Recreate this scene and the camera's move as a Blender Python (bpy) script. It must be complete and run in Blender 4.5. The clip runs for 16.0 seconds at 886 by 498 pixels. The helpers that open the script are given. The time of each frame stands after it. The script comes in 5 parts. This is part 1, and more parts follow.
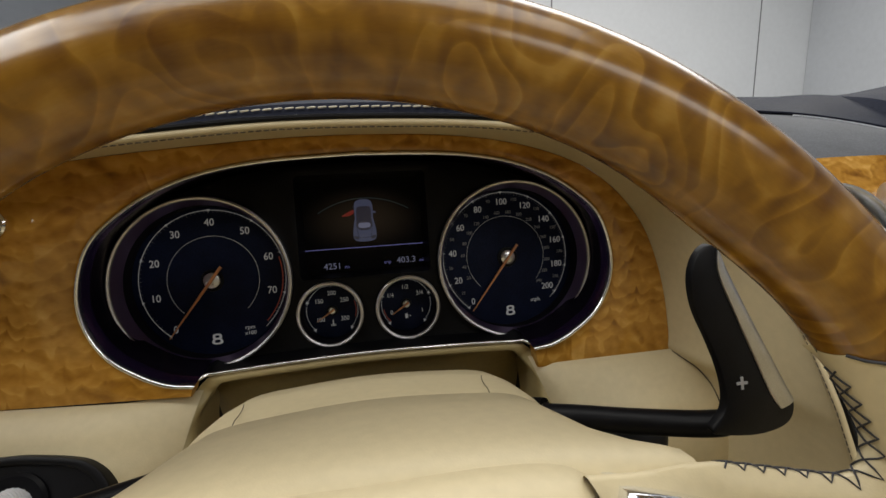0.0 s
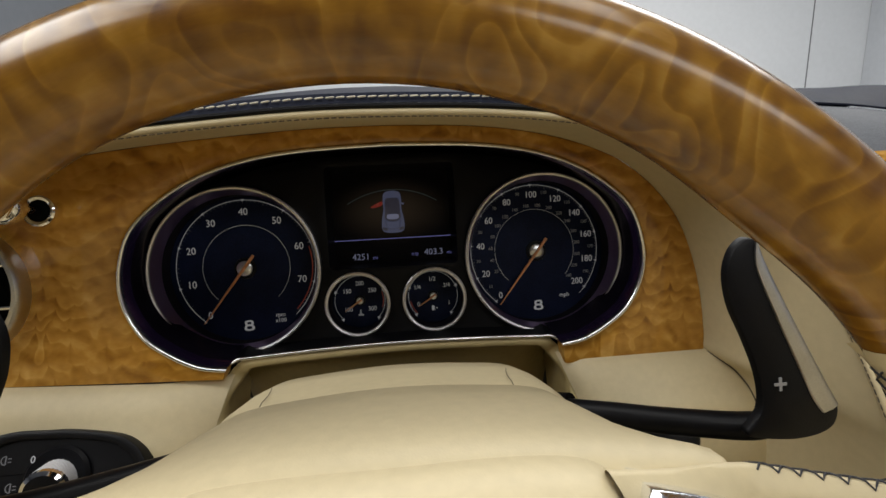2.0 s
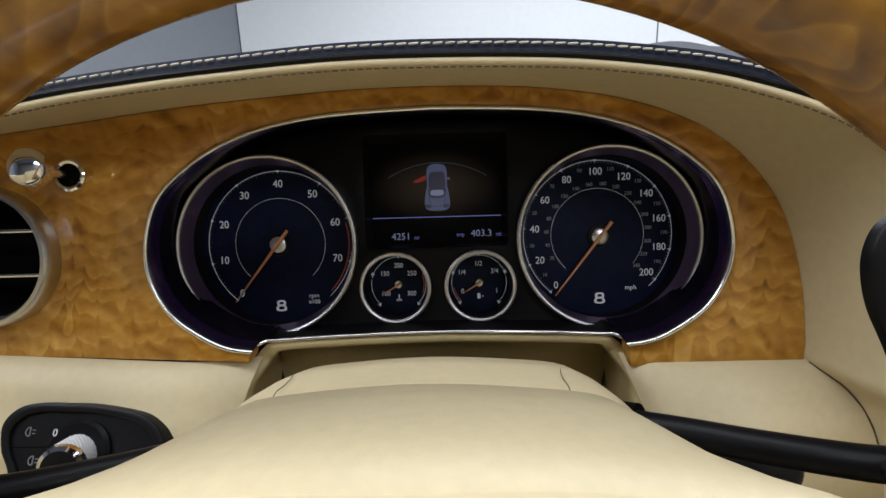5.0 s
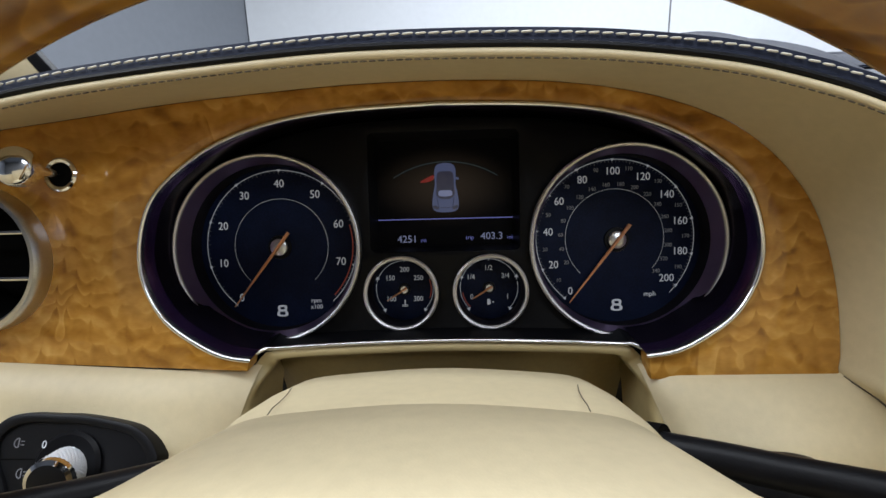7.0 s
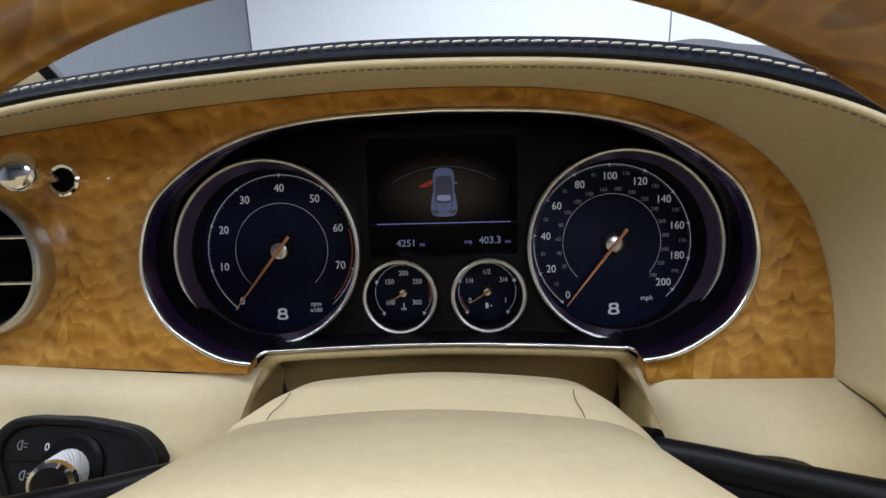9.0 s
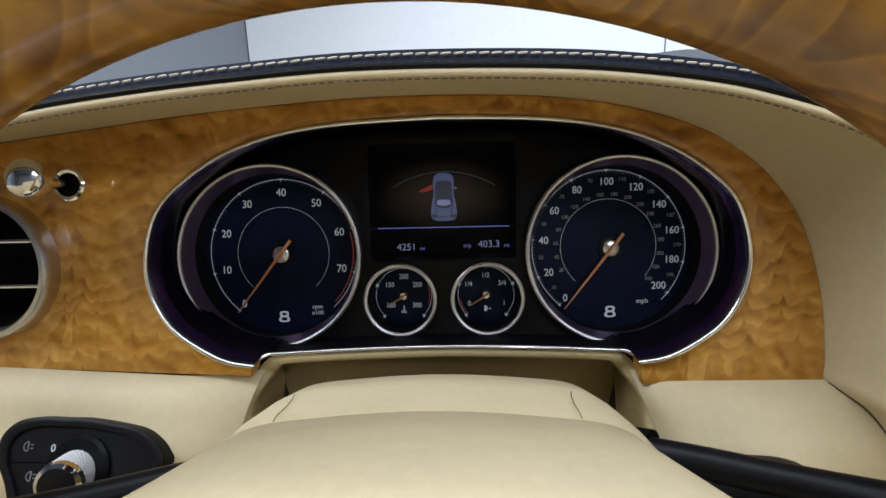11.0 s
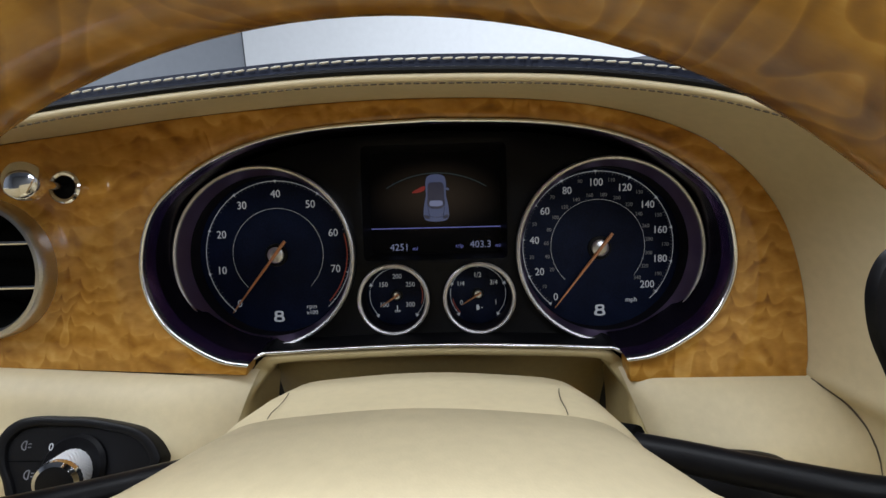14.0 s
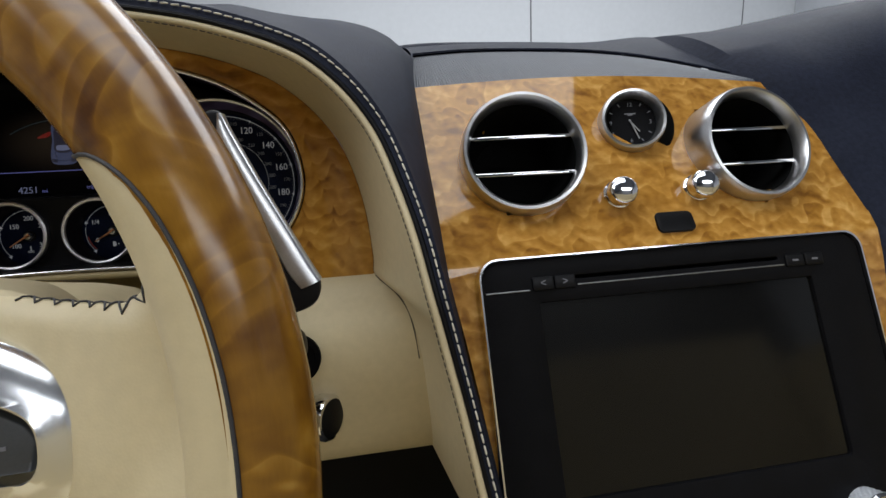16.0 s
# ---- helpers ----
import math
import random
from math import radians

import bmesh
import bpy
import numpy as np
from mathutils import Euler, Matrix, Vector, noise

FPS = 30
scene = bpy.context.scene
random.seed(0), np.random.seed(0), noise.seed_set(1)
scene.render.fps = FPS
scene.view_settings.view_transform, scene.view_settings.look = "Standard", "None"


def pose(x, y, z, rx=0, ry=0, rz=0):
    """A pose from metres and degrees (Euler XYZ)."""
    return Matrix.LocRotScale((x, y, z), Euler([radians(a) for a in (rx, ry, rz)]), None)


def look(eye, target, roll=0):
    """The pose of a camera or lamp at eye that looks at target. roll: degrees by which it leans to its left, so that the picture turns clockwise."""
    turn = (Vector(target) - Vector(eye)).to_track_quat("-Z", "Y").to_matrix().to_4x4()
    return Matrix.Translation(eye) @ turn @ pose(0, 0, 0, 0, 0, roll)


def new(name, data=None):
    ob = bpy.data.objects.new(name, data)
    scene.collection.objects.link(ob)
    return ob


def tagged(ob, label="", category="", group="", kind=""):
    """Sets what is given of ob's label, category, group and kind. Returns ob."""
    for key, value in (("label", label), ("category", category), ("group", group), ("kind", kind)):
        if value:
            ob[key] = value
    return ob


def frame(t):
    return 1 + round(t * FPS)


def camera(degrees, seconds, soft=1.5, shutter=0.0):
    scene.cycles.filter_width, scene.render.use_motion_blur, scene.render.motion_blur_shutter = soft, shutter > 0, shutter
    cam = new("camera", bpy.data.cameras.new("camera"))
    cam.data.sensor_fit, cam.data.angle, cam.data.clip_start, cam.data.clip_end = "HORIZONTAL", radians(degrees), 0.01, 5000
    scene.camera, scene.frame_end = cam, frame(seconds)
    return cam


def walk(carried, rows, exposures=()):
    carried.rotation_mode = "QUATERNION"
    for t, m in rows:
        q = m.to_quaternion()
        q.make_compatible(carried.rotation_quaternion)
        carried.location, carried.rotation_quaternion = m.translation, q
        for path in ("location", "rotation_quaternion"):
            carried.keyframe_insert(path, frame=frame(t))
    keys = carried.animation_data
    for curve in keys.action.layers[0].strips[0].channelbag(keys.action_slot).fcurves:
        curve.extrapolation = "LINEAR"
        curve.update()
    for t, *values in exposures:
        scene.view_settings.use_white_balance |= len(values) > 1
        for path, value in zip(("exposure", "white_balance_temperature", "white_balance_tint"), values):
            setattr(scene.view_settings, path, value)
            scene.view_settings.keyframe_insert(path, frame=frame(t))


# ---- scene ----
from mathutils.bvhtree import BVHTree

cam = camera(86.9, 16.0)
PATH = [
    (0, (0.003, -0.3231, 1.0196), (0.312, 1.6089, 0.6049), -2.4),
    (0.5, (0.012, -0.314, 1.018), (0.284, 1.623, 0.603), -2.3),
    (1, (0.004, -0.321, 1.015), (0.236, 1.621, 0.598), -2.4),
    (1.5, (0.0, -0.329, 1.018), (0.198, 1.616, 0.598), -2.3),
    (2, (0.006, -0.323, 1.016), (0.179, 1.625, 0.594), -2.3),
    (2.5, (0.008, -0.321, 1.015), (0.12, 1.63, 0.587), -2.2),
    (3, (0.01, -0.318, 1.013), (0.054, 1.635, 0.587), -1.9),
    (3.5, (0.008, -0.315, 1.01), (0.015, 1.638, 0.578), -1.9),
    (4, (0.01, -0.312, 1.009), (0.008, 1.641, 0.577), -1.9),
    (4.2, (0.011, -0.308, 1.007), (-0.001, 1.644, 0.572), -1.9),
    (6.5, (0.01, -0.274, 0.999), (-0.069, 1.673, 0.549), -1.7),
    (7, (0.01, -0.276, 1.001), (-0.071, 1.67, 0.55), -1.8),
    (7.5, (0.011, -0.276, 1.001), (-0.074, 1.671, 0.55), -1.8),
    (8, (0.011, -0.277, 1.004), (-0.07, 1.67, 0.551), -1.7),
    (8.5, (0.012, -0.277, 1.004), (-0.076, 1.669, 0.55), -1.8),
    (11, (0.01, -0.282, 1.008), (-0.061, 1.664, 0.553), -1.6),
    (11.5, (0.012, -0.279, 1.005), (-0.06, 1.668, 0.552), -1.6),
    (12, (0.011, -0.281, 1.006), (-0.061, 1.665, 0.548), -1.7),
    (12.5, (0.012, -0.281, 1.006), (-0.057, 1.664, 0.544), -1.7),
    (13, (0.012, -0.283, 1.007), (-0.049, 1.664, 0.553), -1.7),
    (13.5, (0.013, -0.285, 1.009), (-0.047, 1.662, 0.557), -1.7),
    (14, (0.013, -0.286, 1.01), (-0.045, 1.659, 0.548), -1.7),
    (14.5, (0.016, -0.288, 1.015), (-0.03, 1.659, 0.561), -1.8),
    (14.8, (0.022, -0.301, 1.022), (0.008, 1.649, 0.58), -1.9),
    (15, (0.0405, -0.3163, 1.0242), (0.0759, 1.6337, 0.5812), -1.9),
    (15.2, (0.0688, -0.3332, 1.0226), (0.1980, 1.6095, 0.5605), -1.6),
    (15.4, (0.1048, -0.3482, 1.0112), (0.3002, 1.594, 0.5754), -1.7),
    (15.5, (0.1213, -0.3465, 1.0098), (0.351, 1.5848, 0.5505), -1.7),
    (15.6, (0.139, -0.3500, 0.9965), (0.405, 1.5845, 0.5675), -1.65),
    (15.8, (0.1749, -0.3576, 0.9693), (0.4493, 1.5857, 0.5842), -2.55),
    (16, (0.2028, -0.3533, 0.9562), (0.501, 1.5805, 0.542), -2.7),
]
EXPOSURES = [(0, -0.13, 7100, 12), (2, 0.02, 6950, 12), (4, 0.25, 6550, 12), (6.5, 0.62, 6200, 12), (8.5, 0.62, 6100, 12), (12.5, 0.55, 6100, 12), (14.5, 0.42, 6200, 12), (15, 0.20, 6200, 12), (15.4, -0.03, 6050, 12), (15.6, -0.02, 6050, 12), (16, -0.14, 6400, 12)]
walk(cam, [(t, look(eye, target, roll)) for t, eye, target, roll in PATH], EXPOSURES)

# ---- light: a closed studio room with ceiling panels ----
world = bpy.data.worlds.new("world")
scene.world = world
world.use_nodes = True
world.node_tree.nodes["Background"].inputs[0].default_value = (0.75, 0.85, 1.0, 1)
world.node_tree.nodes["Background"].inputs[1].default_value = 0.05


def ceiling_panel(x, y, w, d, watts, colour=(0.94, 0.98, 1.0)):
    lamp = bpy.data.lights.new("ceiling_lamp", "AREA")
    lamp.shape, lamp.size, lamp.size_y, lamp.energy, lamp.color = "RECTANGLE", w, d, watts, colour
    ob = new("ceiling_lamp", lamp)
    ob.matrix_world = pose(x, y, 3.14)
    return ob


ceiling_panel(1.5, 1.9, 4.4, 1.6, 122)
ceiling_panel(-0.3, -0.6, 3.2, 1.2, 46)
ceiling_panel(-2.2, -0.7, 1.0, 2.6, 60)
ceiling_panel(1.9, -3.45, 3.0, 1.2, 65)


# ---- materials ----
def material(name, colour, rough=0.5, metal=0.0, coat=0.0, vary=0.12, scale=30.0, bump=0.0, bump_scale=400.0, spec=0.5, coat_rough=0.04):
    """A principled surface whose colour and roughness wander at two scales, with fine relief."""
    m = bpy.data.materials.new(name)
    m.use_nodes = True
    t = m.node_tree
    b = t.nodes["Principled BSDF"]
    b.inputs["Metallic"].default_value = metal
    b.inputs["Coat Weight"].default_value = coat
    b.inputs["Coat Roughness"].default_value = coat_rough
    b.inputs["Specular IOR Level"].default_value = spec
    co = t.nodes.new("ShaderNodeTexCoord")
    n1, n2 = t.nodes.new("ShaderNodeTexNoise"), t.nodes.new("ShaderNodeTexNoise")
    for n, k, d in ((n1, scale, 3.0), (n2, scale * 14, 2.0)):
        n.inputs["Scale"].default_value, n.inputs["Detail"].default_value = k, d
        t.links.new(co.outputs["Object"], n.inputs["Vector"])
    add = t.nodes.new("ShaderNodeMath")
    add.operation = "ADD"
    t.links.new(n1.outputs["Fac"], add.inputs[0])
    t.links.new(n2.outputs["Fac"], add.inputs[1])
    ramp = t.nodes.new("ShaderNodeMapRange")
    ramp.inputs["From Min"].default_value, ramp.inputs["From Max"].default_value = 0.7, 1.3
    ramp.inputs["To Min"].default_value, ramp.inputs["To Max"].default_value = 1 - vary, 1 + vary
    t.links.new(add.outputs[0], ramp.inputs["Value"])
    mul = t.nodes.new("ShaderNodeVectorMath")
    mul.operation = "SCALE"
    mul.inputs[0].default_value = colour
    t.links.new(ramp.outputs[0], mul.inputs["Scale"])
    t.links.new(mul.outputs[0], b.inputs["Base Color"])
    rr = t.nodes.new("ShaderNodeMapRange")
    rr.inputs["To Min"].default_value, rr.inputs["To Max"].default_value = max(0.0, rough * 0.85), min(1.0, rough * 1.15)
    t.links.new(n1.outputs["Fac"], rr.inputs["Value"])
    t.links.new(rr.outputs[0], b.inputs["Roughness"])
    if bump:
        v = t.nodes.new("ShaderNodeTexVoronoi")
        v.inputs["Scale"].default_value = bump_scale
        t.links.new(co.outputs["Object"], v.inputs["Vector"])
        bp = t.nodes.new("ShaderNodeBump")
        bp.inputs["Strength"].default_value, bp.inputs["Distance"].default_value = bump, 0.0006
        t.links.new(v.outputs["Distance"], bp.inputs["Height"])
        t.links.new(bp.outputs[0], b.inputs["Normal"])
    return m


def burl(name, stops, k, stretch, emboss, tall, contour, patch, grain, bands=7.0, layers=0.0, gloss=0.05, across=False, quilt=0.0):
    """Lacquered figured veneer: raised-looking blisters, columns of light, contour lines, tone patches and fine grain under a clear coat."""
    m = bpy.data.materials.new(name)
    m.use_nodes = True
    t = m.node_tree
    b = t.nodes["Principled BSDF"]
    co = t.nodes.new("ShaderNodeTexCoord")

    def mapped(scale, shift=(0, 0, 0)):
        mp = t.nodes.new("ShaderNodeMapping")
        mp.inputs["Scale"].default_value, mp.inputs["Location"].default_value = scale, shift
        t.links.new(src, mp.inputs["Vector"])
        return mp.outputs[0]

    def noise_at(vec, scale, detail, distortion=0.0, rough=0.5):
        n = t.nodes.new("ShaderNodeTexNoise")
        n.inputs["Scale"].default_value, n.inputs["Detail"].default_value = scale, detail
        n.inputs["Distortion"].default_value, n.inputs["Roughness"].default_value = distortion, rough
        t.links.new(vec, n.inputs["Vector"])
        return n.outputs["Fac"]

    def sums(op, a, c):
        n = t.nodes.new("ShaderNodeMath")
        n.operation = op
        for i, q in enumerate((a, c)):
            if isinstance(q, (int, float)):
                n.inputs[i].default_value = q
            else:
                t.links.new(q, n.inputs[i])
        return n.outputs[0]

    src = co.outputs["Object"]
    if across:          # on the round rim: run along the turn, the depth and the width of the ring
        axes = t.nodes.new("ShaderNodeSeparateXYZ")
        t.links.new(src, axes.inputs[0])
        join = t.nodes.new("ShaderNodeCombineXYZ")
        t.links.new(sums("MULTIPLY", sums("ARCTAN2", axes.outputs["X"], axes.outputs["Y"]), 0.18), join.inputs[0])
        t.links.new(axes.outputs["Z"], join.inputs[1])
        t.links.new(sums("SQRT", sums("ADD", sums("MULTIPLY", axes.outputs["X"], axes.outputs["X"]), sums("MULTIPLY", axes.outputs["Y"], axes.outputs["Y"])), 0.0), join.inputs[2])
        src = join.outputs[0]
    # blisters: a soft height field against itself a little way off
    first, second = mapped(stretch), mapped(stretch, tuple(0.24 / k * q for q in (0.55, 0.3, 1.0)))
    relief = sums("SUBTRACT", noise_at(first, k, 1.6, 0.7), noise_at(second, k, 1.6, 0.7))
    fine = sums("SUBTRACT", noise_at(first, k * 2.3, 1.0, 0.9), noise_at(second, k * 2.3, 1.0, 0.9))
    columns = noise_at(mapped((1.0, 1.0, 0.16)), k * 0.62, 2.0, 0.35)
    height = noise_at(first, k * 0.55, 1.4, 0.7)
    rise = t.nodes.new("ShaderNodeSeparateXYZ")
    t.links.new(src, rise.inputs[0])
    saw = sums("FRACT", sums("ADD", sums("MULTIPLY", height, bands), sums("ADD", sums("MULTIPLY", rise.outputs["Z"], layers), sums("MULTIPLY", columns, 4.0 if layers else 0.0))), 0.0)          # bands that darken slowly and end in a crisp edge
    if quilt:           # upright columns with sharp valleys, and sagging bands within each
        u = sums("ADD", sums("MULTIPLY", rise.outputs["X"], 66.0), sums("MULTIPLY", noise_at(mapped((1.0, 1.0, 0.45)), 30.0, 2.5), 5.0))
        c = sums("SUBTRACT", sums("FRACT", u, 0.0), 0.5)
        some = sums("MINIMUM", sums("MULTIPLY", sums("MAXIMUM", sums("SUBTRACT", noise_at(first, 15.0, 1.0), 0.42), 0.0), 3.6), 1.0)
        valley = sums("MULTIPLY", sums("POWER", sums("ABSOLUTE", sums("MULTIPLY", c, 2.0), 0.0), 5.0), some)
        sag = sums("MULTIPLY", sums("MULTIPLY", c, c), sums("MULTIPLY", some, -2.8))
        saw = sums("FRACT", sums("ADD", sums("MULTIPLY", height, bands), sums("ADD", sums("MULTIPLY", rise.outputs["Z"], layers), sums("ADD", sag, sums("MULTIPLY", columns, 2.5)))), 0.0)
    lines = sums("MULTIPLY", saw, sums("SUBTRACT", 1.0, sums("POWER", saw, 9.0)))
    lines = sums("MULTIPLY", sums("SUBTRACT", lines, 0.4), sums("MULTIPLY", noise_at(first, k * 0.5, 1.0), 2.0))
    v = sums("ADD", 0.5, sums("MULTIPLY", relief, emboss))
    for p, w, mid in ((fine, emboss * 0.35, 0.0), (columns, tall, 0.5), (lines, -contour, 0.0), (noise_at(first, k * 0.22, 2.0, 0.4), patch, 0.5), (noise_at(mapped((0.35, 1.0, 2.2)), k * 14, 3.0, 0.0, 0.65), grain, 0.5)):
        v = sums("ADD", v, sums("MULTIPLY", sums("SUBTRACT", p, mid), w))
    if quilt:
        v = sums("SUBTRACT", v, sums("MULTIPLY", valley, quilt))
    ramp = t.nodes.new("ShaderNodeValToRGB")
    for i, (p, c) in enumerate(stops):
        e = ramp.color_ramp.elements[i] if i < 2 else ramp.color_ramp.elements.new(p)
        e.position, e.color = p, (*c, 1)
    t.links.new(v, ramp.inputs[0])
    t.links.new(ramp.outputs[0], b.inputs["Base Color"])
    b.inputs["Roughness"].default_value = 0.5
    b.inputs["Specular IOR Level"].default_value = 0.08
    b.inputs["Coat Weight"].default_value, b.inputs["Coat Roughness"].default_value = 1.0, gloss
    return m


def glow(name, colour, strength, base=(0.02, 0.02, 0.02)):
    m = material(name, base, 0.4)
    b = m.node_tree.nodes["Principled BSDF"]
    b.inputs["Emission Color"].default_value, b.inputs["Emission Strength"].default_value = (*colour, 1), strength
    return m


WOOD = burl("fascia_burl", [(0.02, (0.18, 0.068, 0.006)), (0.98, (0.72, 0.42, 0.120)), (0.32, (0.35, 0.156, 0.019)), (0.60, (0.50, 0.246, 0.042))], 74, (0.75, 1.0, 1.0), 1.0, 0.80, 0.36, 0.42, 0.18, 3.0, 70.0)
FASCIA = burl("quilted_fascia", [(0.02, (0.18, 0.068, 0.006)), (0.98, (0.66, 0.38, 0.100)), (0.32, (0.35, 0.156, 0.019)), (0.60, (0.48, 0.236, 0.038))], 66, (0.8, 1.0, 1.0), 0.85, 0.62, 0.33, 0.42, 0.16, 3.0, 85.0, quilt=0.20)
RIMWOOD = burl("rim_burl", [(0.02, (0.072, 0.024, 0.002)), (0.98, (0.415, 0.225, 0.040)), (0.34, (0.165, 0.069, 0.0045)), (0.62, (0.258, 0.121, 0.010))], 48, (1.0, 0.8, 0.7), 1.0, 0.35, 0.34, 0.36, 0.16, 9.0, 0.0, 0.20, True)
GRILLE = material("ribbed_grille", (0.075, 0.080, 0.092), 0.5, vary=0.2, scale=40, spec=0.15)
CREAM = material("cream_leather", (0.565, 0.475, 0.296), 0.5, vary=0.05, scale=14, bump=0.06, bump_scale=1100)
# Recess tones: browner than CREAM, with part of the recess's shade put in.
TAN = material("shaded_tan_leather", (0.40, 0.315, 0.150), 0.5, vary=0.06, scale=14, bump=0.06, bump_scale=1100)
OLIVE = material("shaded_olive_lining", (0.33, 0.250, 0.105), 0.55, vary=0.08, scale=20, bump=0.05, bump_scale=900)
BLACK = material("navy_black_leather", (0.015, 0.018, 0.031), 0.58, spec=0.07, vary=0.25, scale=20, bump=0.15, bump_scale=800)
PLASTIC = material("black_plastic", (0.0055, 0.0055, 0.0065), 0.40, spec=0.14, vary=0.2, scale=60, bump=0.06, bump_scale=1500)
GLOSS = material("gloss_black", (0.004, 0.004, 0.005), 0.38, vary=0.2, spec=0.09)
GLASS = material("dark_screen_glass", (0.005, 0.005, 0.005), 0.10, vary=0.2, spec=0.28)
VOID = material("duct_black", (0.003, 0.003, 0.003), 0.8, vary=0.1, spec=0.05)
CHROME = material("chrome", (0.80, 0.80, 0.82), 0.09, 1.0, vary=0.05, scale=80)
SATIN = material("satin_metal", (0.56, 0.56, 0.57), 0.30, 1.0, vary=0.08, scale=90)
KNURL = material("knurled_chrome", (0.84, 0.87, 0.92), 0.36, 0.55, vary=0.03, scale=120)
SILVER = material("brushed_silver", (0.88, 0.89, 0.91), 0.20, 1.0, vary=0.015, scale=120)
SLEEVE = material("dark_sleeve", (0.008, 0.007, 0.011), 0.62, vary=0.1, scale=70, spec=0.12)
BEVEL = material("dark_dial_bevel", (0.42, 0.31, 0.52), 0.36, 1.0, vary=0.05, scale=90)
SURROUND = material("violet_black_wall", (0.0045, 0.0035, 0.007), 0.25, vary=0.1, scale=70, spec=0.16)
# The wall's purple reflection next to the chrome, put into the band's colour.
VIOLET = material("violet_reflection_band", (0.36, 0.20, 0.52), 0.24, 1.0, vary=0.05, scale=70)
SURROUND.node_tree.nodes["Principled BSDF"].inputs["Specular Tint"].default_value = (0.62, 0.40, 1.0, 1)
NAVBLACK = material("matt_black_bezel", (0.006, 0.006, 0.007), 0.5, vary=0.2, scale=60, spec=0.05)
RING = material("satin_dial_ring", (0.62, 0.61, 0.63), 0.40, 1.0, vary=0.05, scale=90)
DIAL = material("dial_face", (0.0043, 0.0078, 0.025), 0.45, vary=0.3, scale=60, spec=0.09)
MARK = glow("dial_print", (0.75, 0.80, 0.88), 0.12, (0.38, 0.39, 0.41))
SIGN = material("grey_print", (0.30, 0.30, 0.30), 0.6, vary=0.05)
DIM = glow("dim_dial_print", (0.5, 0.55, 0.62), 0.035, (0.13, 0.13, 0.145))
REDMARK = glow("red_dial_print", (0.7, 0.10, 0.05), 0.05, (0.26, 0.04, 0.025))
NEEDLE = material("copper_needle", (0.56, 0.25, 0.11), 0.4, vary=0.1, scale=90)
THREAD = material("pale_thread", (0.62, 0.58, 0.48), 0.7, vary=0.15, scale=500)
DARKTHREAD = material("dark_thread", (0.03, 0.03, 0.035), 0.7, vary=0.2, scale=500)
DASHTHREAD = material("brown_grey_thread", (0.075, 0.060, 0.042), 0.7, vary=0.2, scale=500)
WALL = material("white_wall_panel", (0.72, 0.74, 0.76), 0.55, vary=0.03, scale=1.5)
GREYWALL = material("grey_wall", (0.55, 0.57, 0.60), 0.6, vary=0.04, scale=1.5)
GROOVE = material("panel_joint", (0.16, 0.16, 0.17), 0.8, vary=0.3, scale=9)
# West wall's shade is put into this grey; the unseen ceiling shares it.
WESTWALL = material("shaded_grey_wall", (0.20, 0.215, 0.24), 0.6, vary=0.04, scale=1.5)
# For the unseen back wall, darkened so the lacquer reflects little.
DUSKWALL = material("dark_unseen_wall", (0.10, 0.10, 0.10), 0.7, vary=0.05, scale=1.5)
FLOOR = material("grey_floor", (0.28, 0.28, 0.29), 0.4, vary=0.12, scale=3)
CARPET = material("dark_carpet", (0.015, 0.014, 0.013), 0.95, vary=0.3, scale=200)
GREYKEY = material("grey_rubber_key", (0.040, 0.043, 0.047), 0.45, vary=0.1, scale=90)
SCREEN = glow("lcd_ground", (0.050, 0.036, 0.023), 0.02, (0.002, 0.002, 0.003))
SCREEN.node_tree.nodes["Principled BSDF"].inputs["Specular IOR Level"].default_value = 0.04
tree = SCREEN.node_tree
where, fit, ball, dim = (tree.nodes.new("ShaderNode" + k) for k in ("TexCoord", "Mapping", "TexGradient", "MapRange"))
fit.inputs["Location"].default_value, fit.inputs["Scale"].default_value = (0.0, -1.33, 0.0), (21.0, 38.0, 0.0)
ball.gradient_type = "SPHERICAL"
dim.inputs["To Max"].default_value, dim.interpolation_type = 0.24, "SMOOTHSTEP"
tree.links.new(where.outputs["Object"], fit.inputs["Vector"])
tree.links.new(fit.outputs["Vector"], ball.inputs["Vector"])
tree.links.new(ball.outputs["Fac"], dim.inputs["Value"])
tree.links.new(dim.outputs["Result"], tree.nodes["Principled BSDF"].inputs["Emission Strength"])
LCDARC = glow("lcd_teal_arc", (0.03, 0.09, 0.12), 0.10)
LCDBLUE = glow("lcd_lavender", (0.20, 0.25, 0.50), 0.13)
LCDDARK = glow("lcd_dark_glass", (0.03, 0.03, 0.06), 0.3)
LCDPALE = glow("lcd_pale", (0.45, 0.50, 0.80), 0.17)
LCDRED = glow("lcd_red", (0.60, 0.03, 0.02), 0.14)
LCDLINE = glow("lcd_line", (0.22, 0.24, 0.70), 0.24)


# ---- mesh helpers ----
def mesh_of(bm, name, mat, smooth=40):
    bmesh.ops.recalc_face_normals(bm, faces=bm.faces[:])
    me = bpy.data.meshes.new(name)
    bm.to_mesh(me)
    bm.free()
    me.materials.append(mat)
    if smooth:
        me.polygons.foreach_set("use_smooth", [True] * len(me.polygons))
        me.set_sharp_from_angle(angle=radians(smooth))
    return me


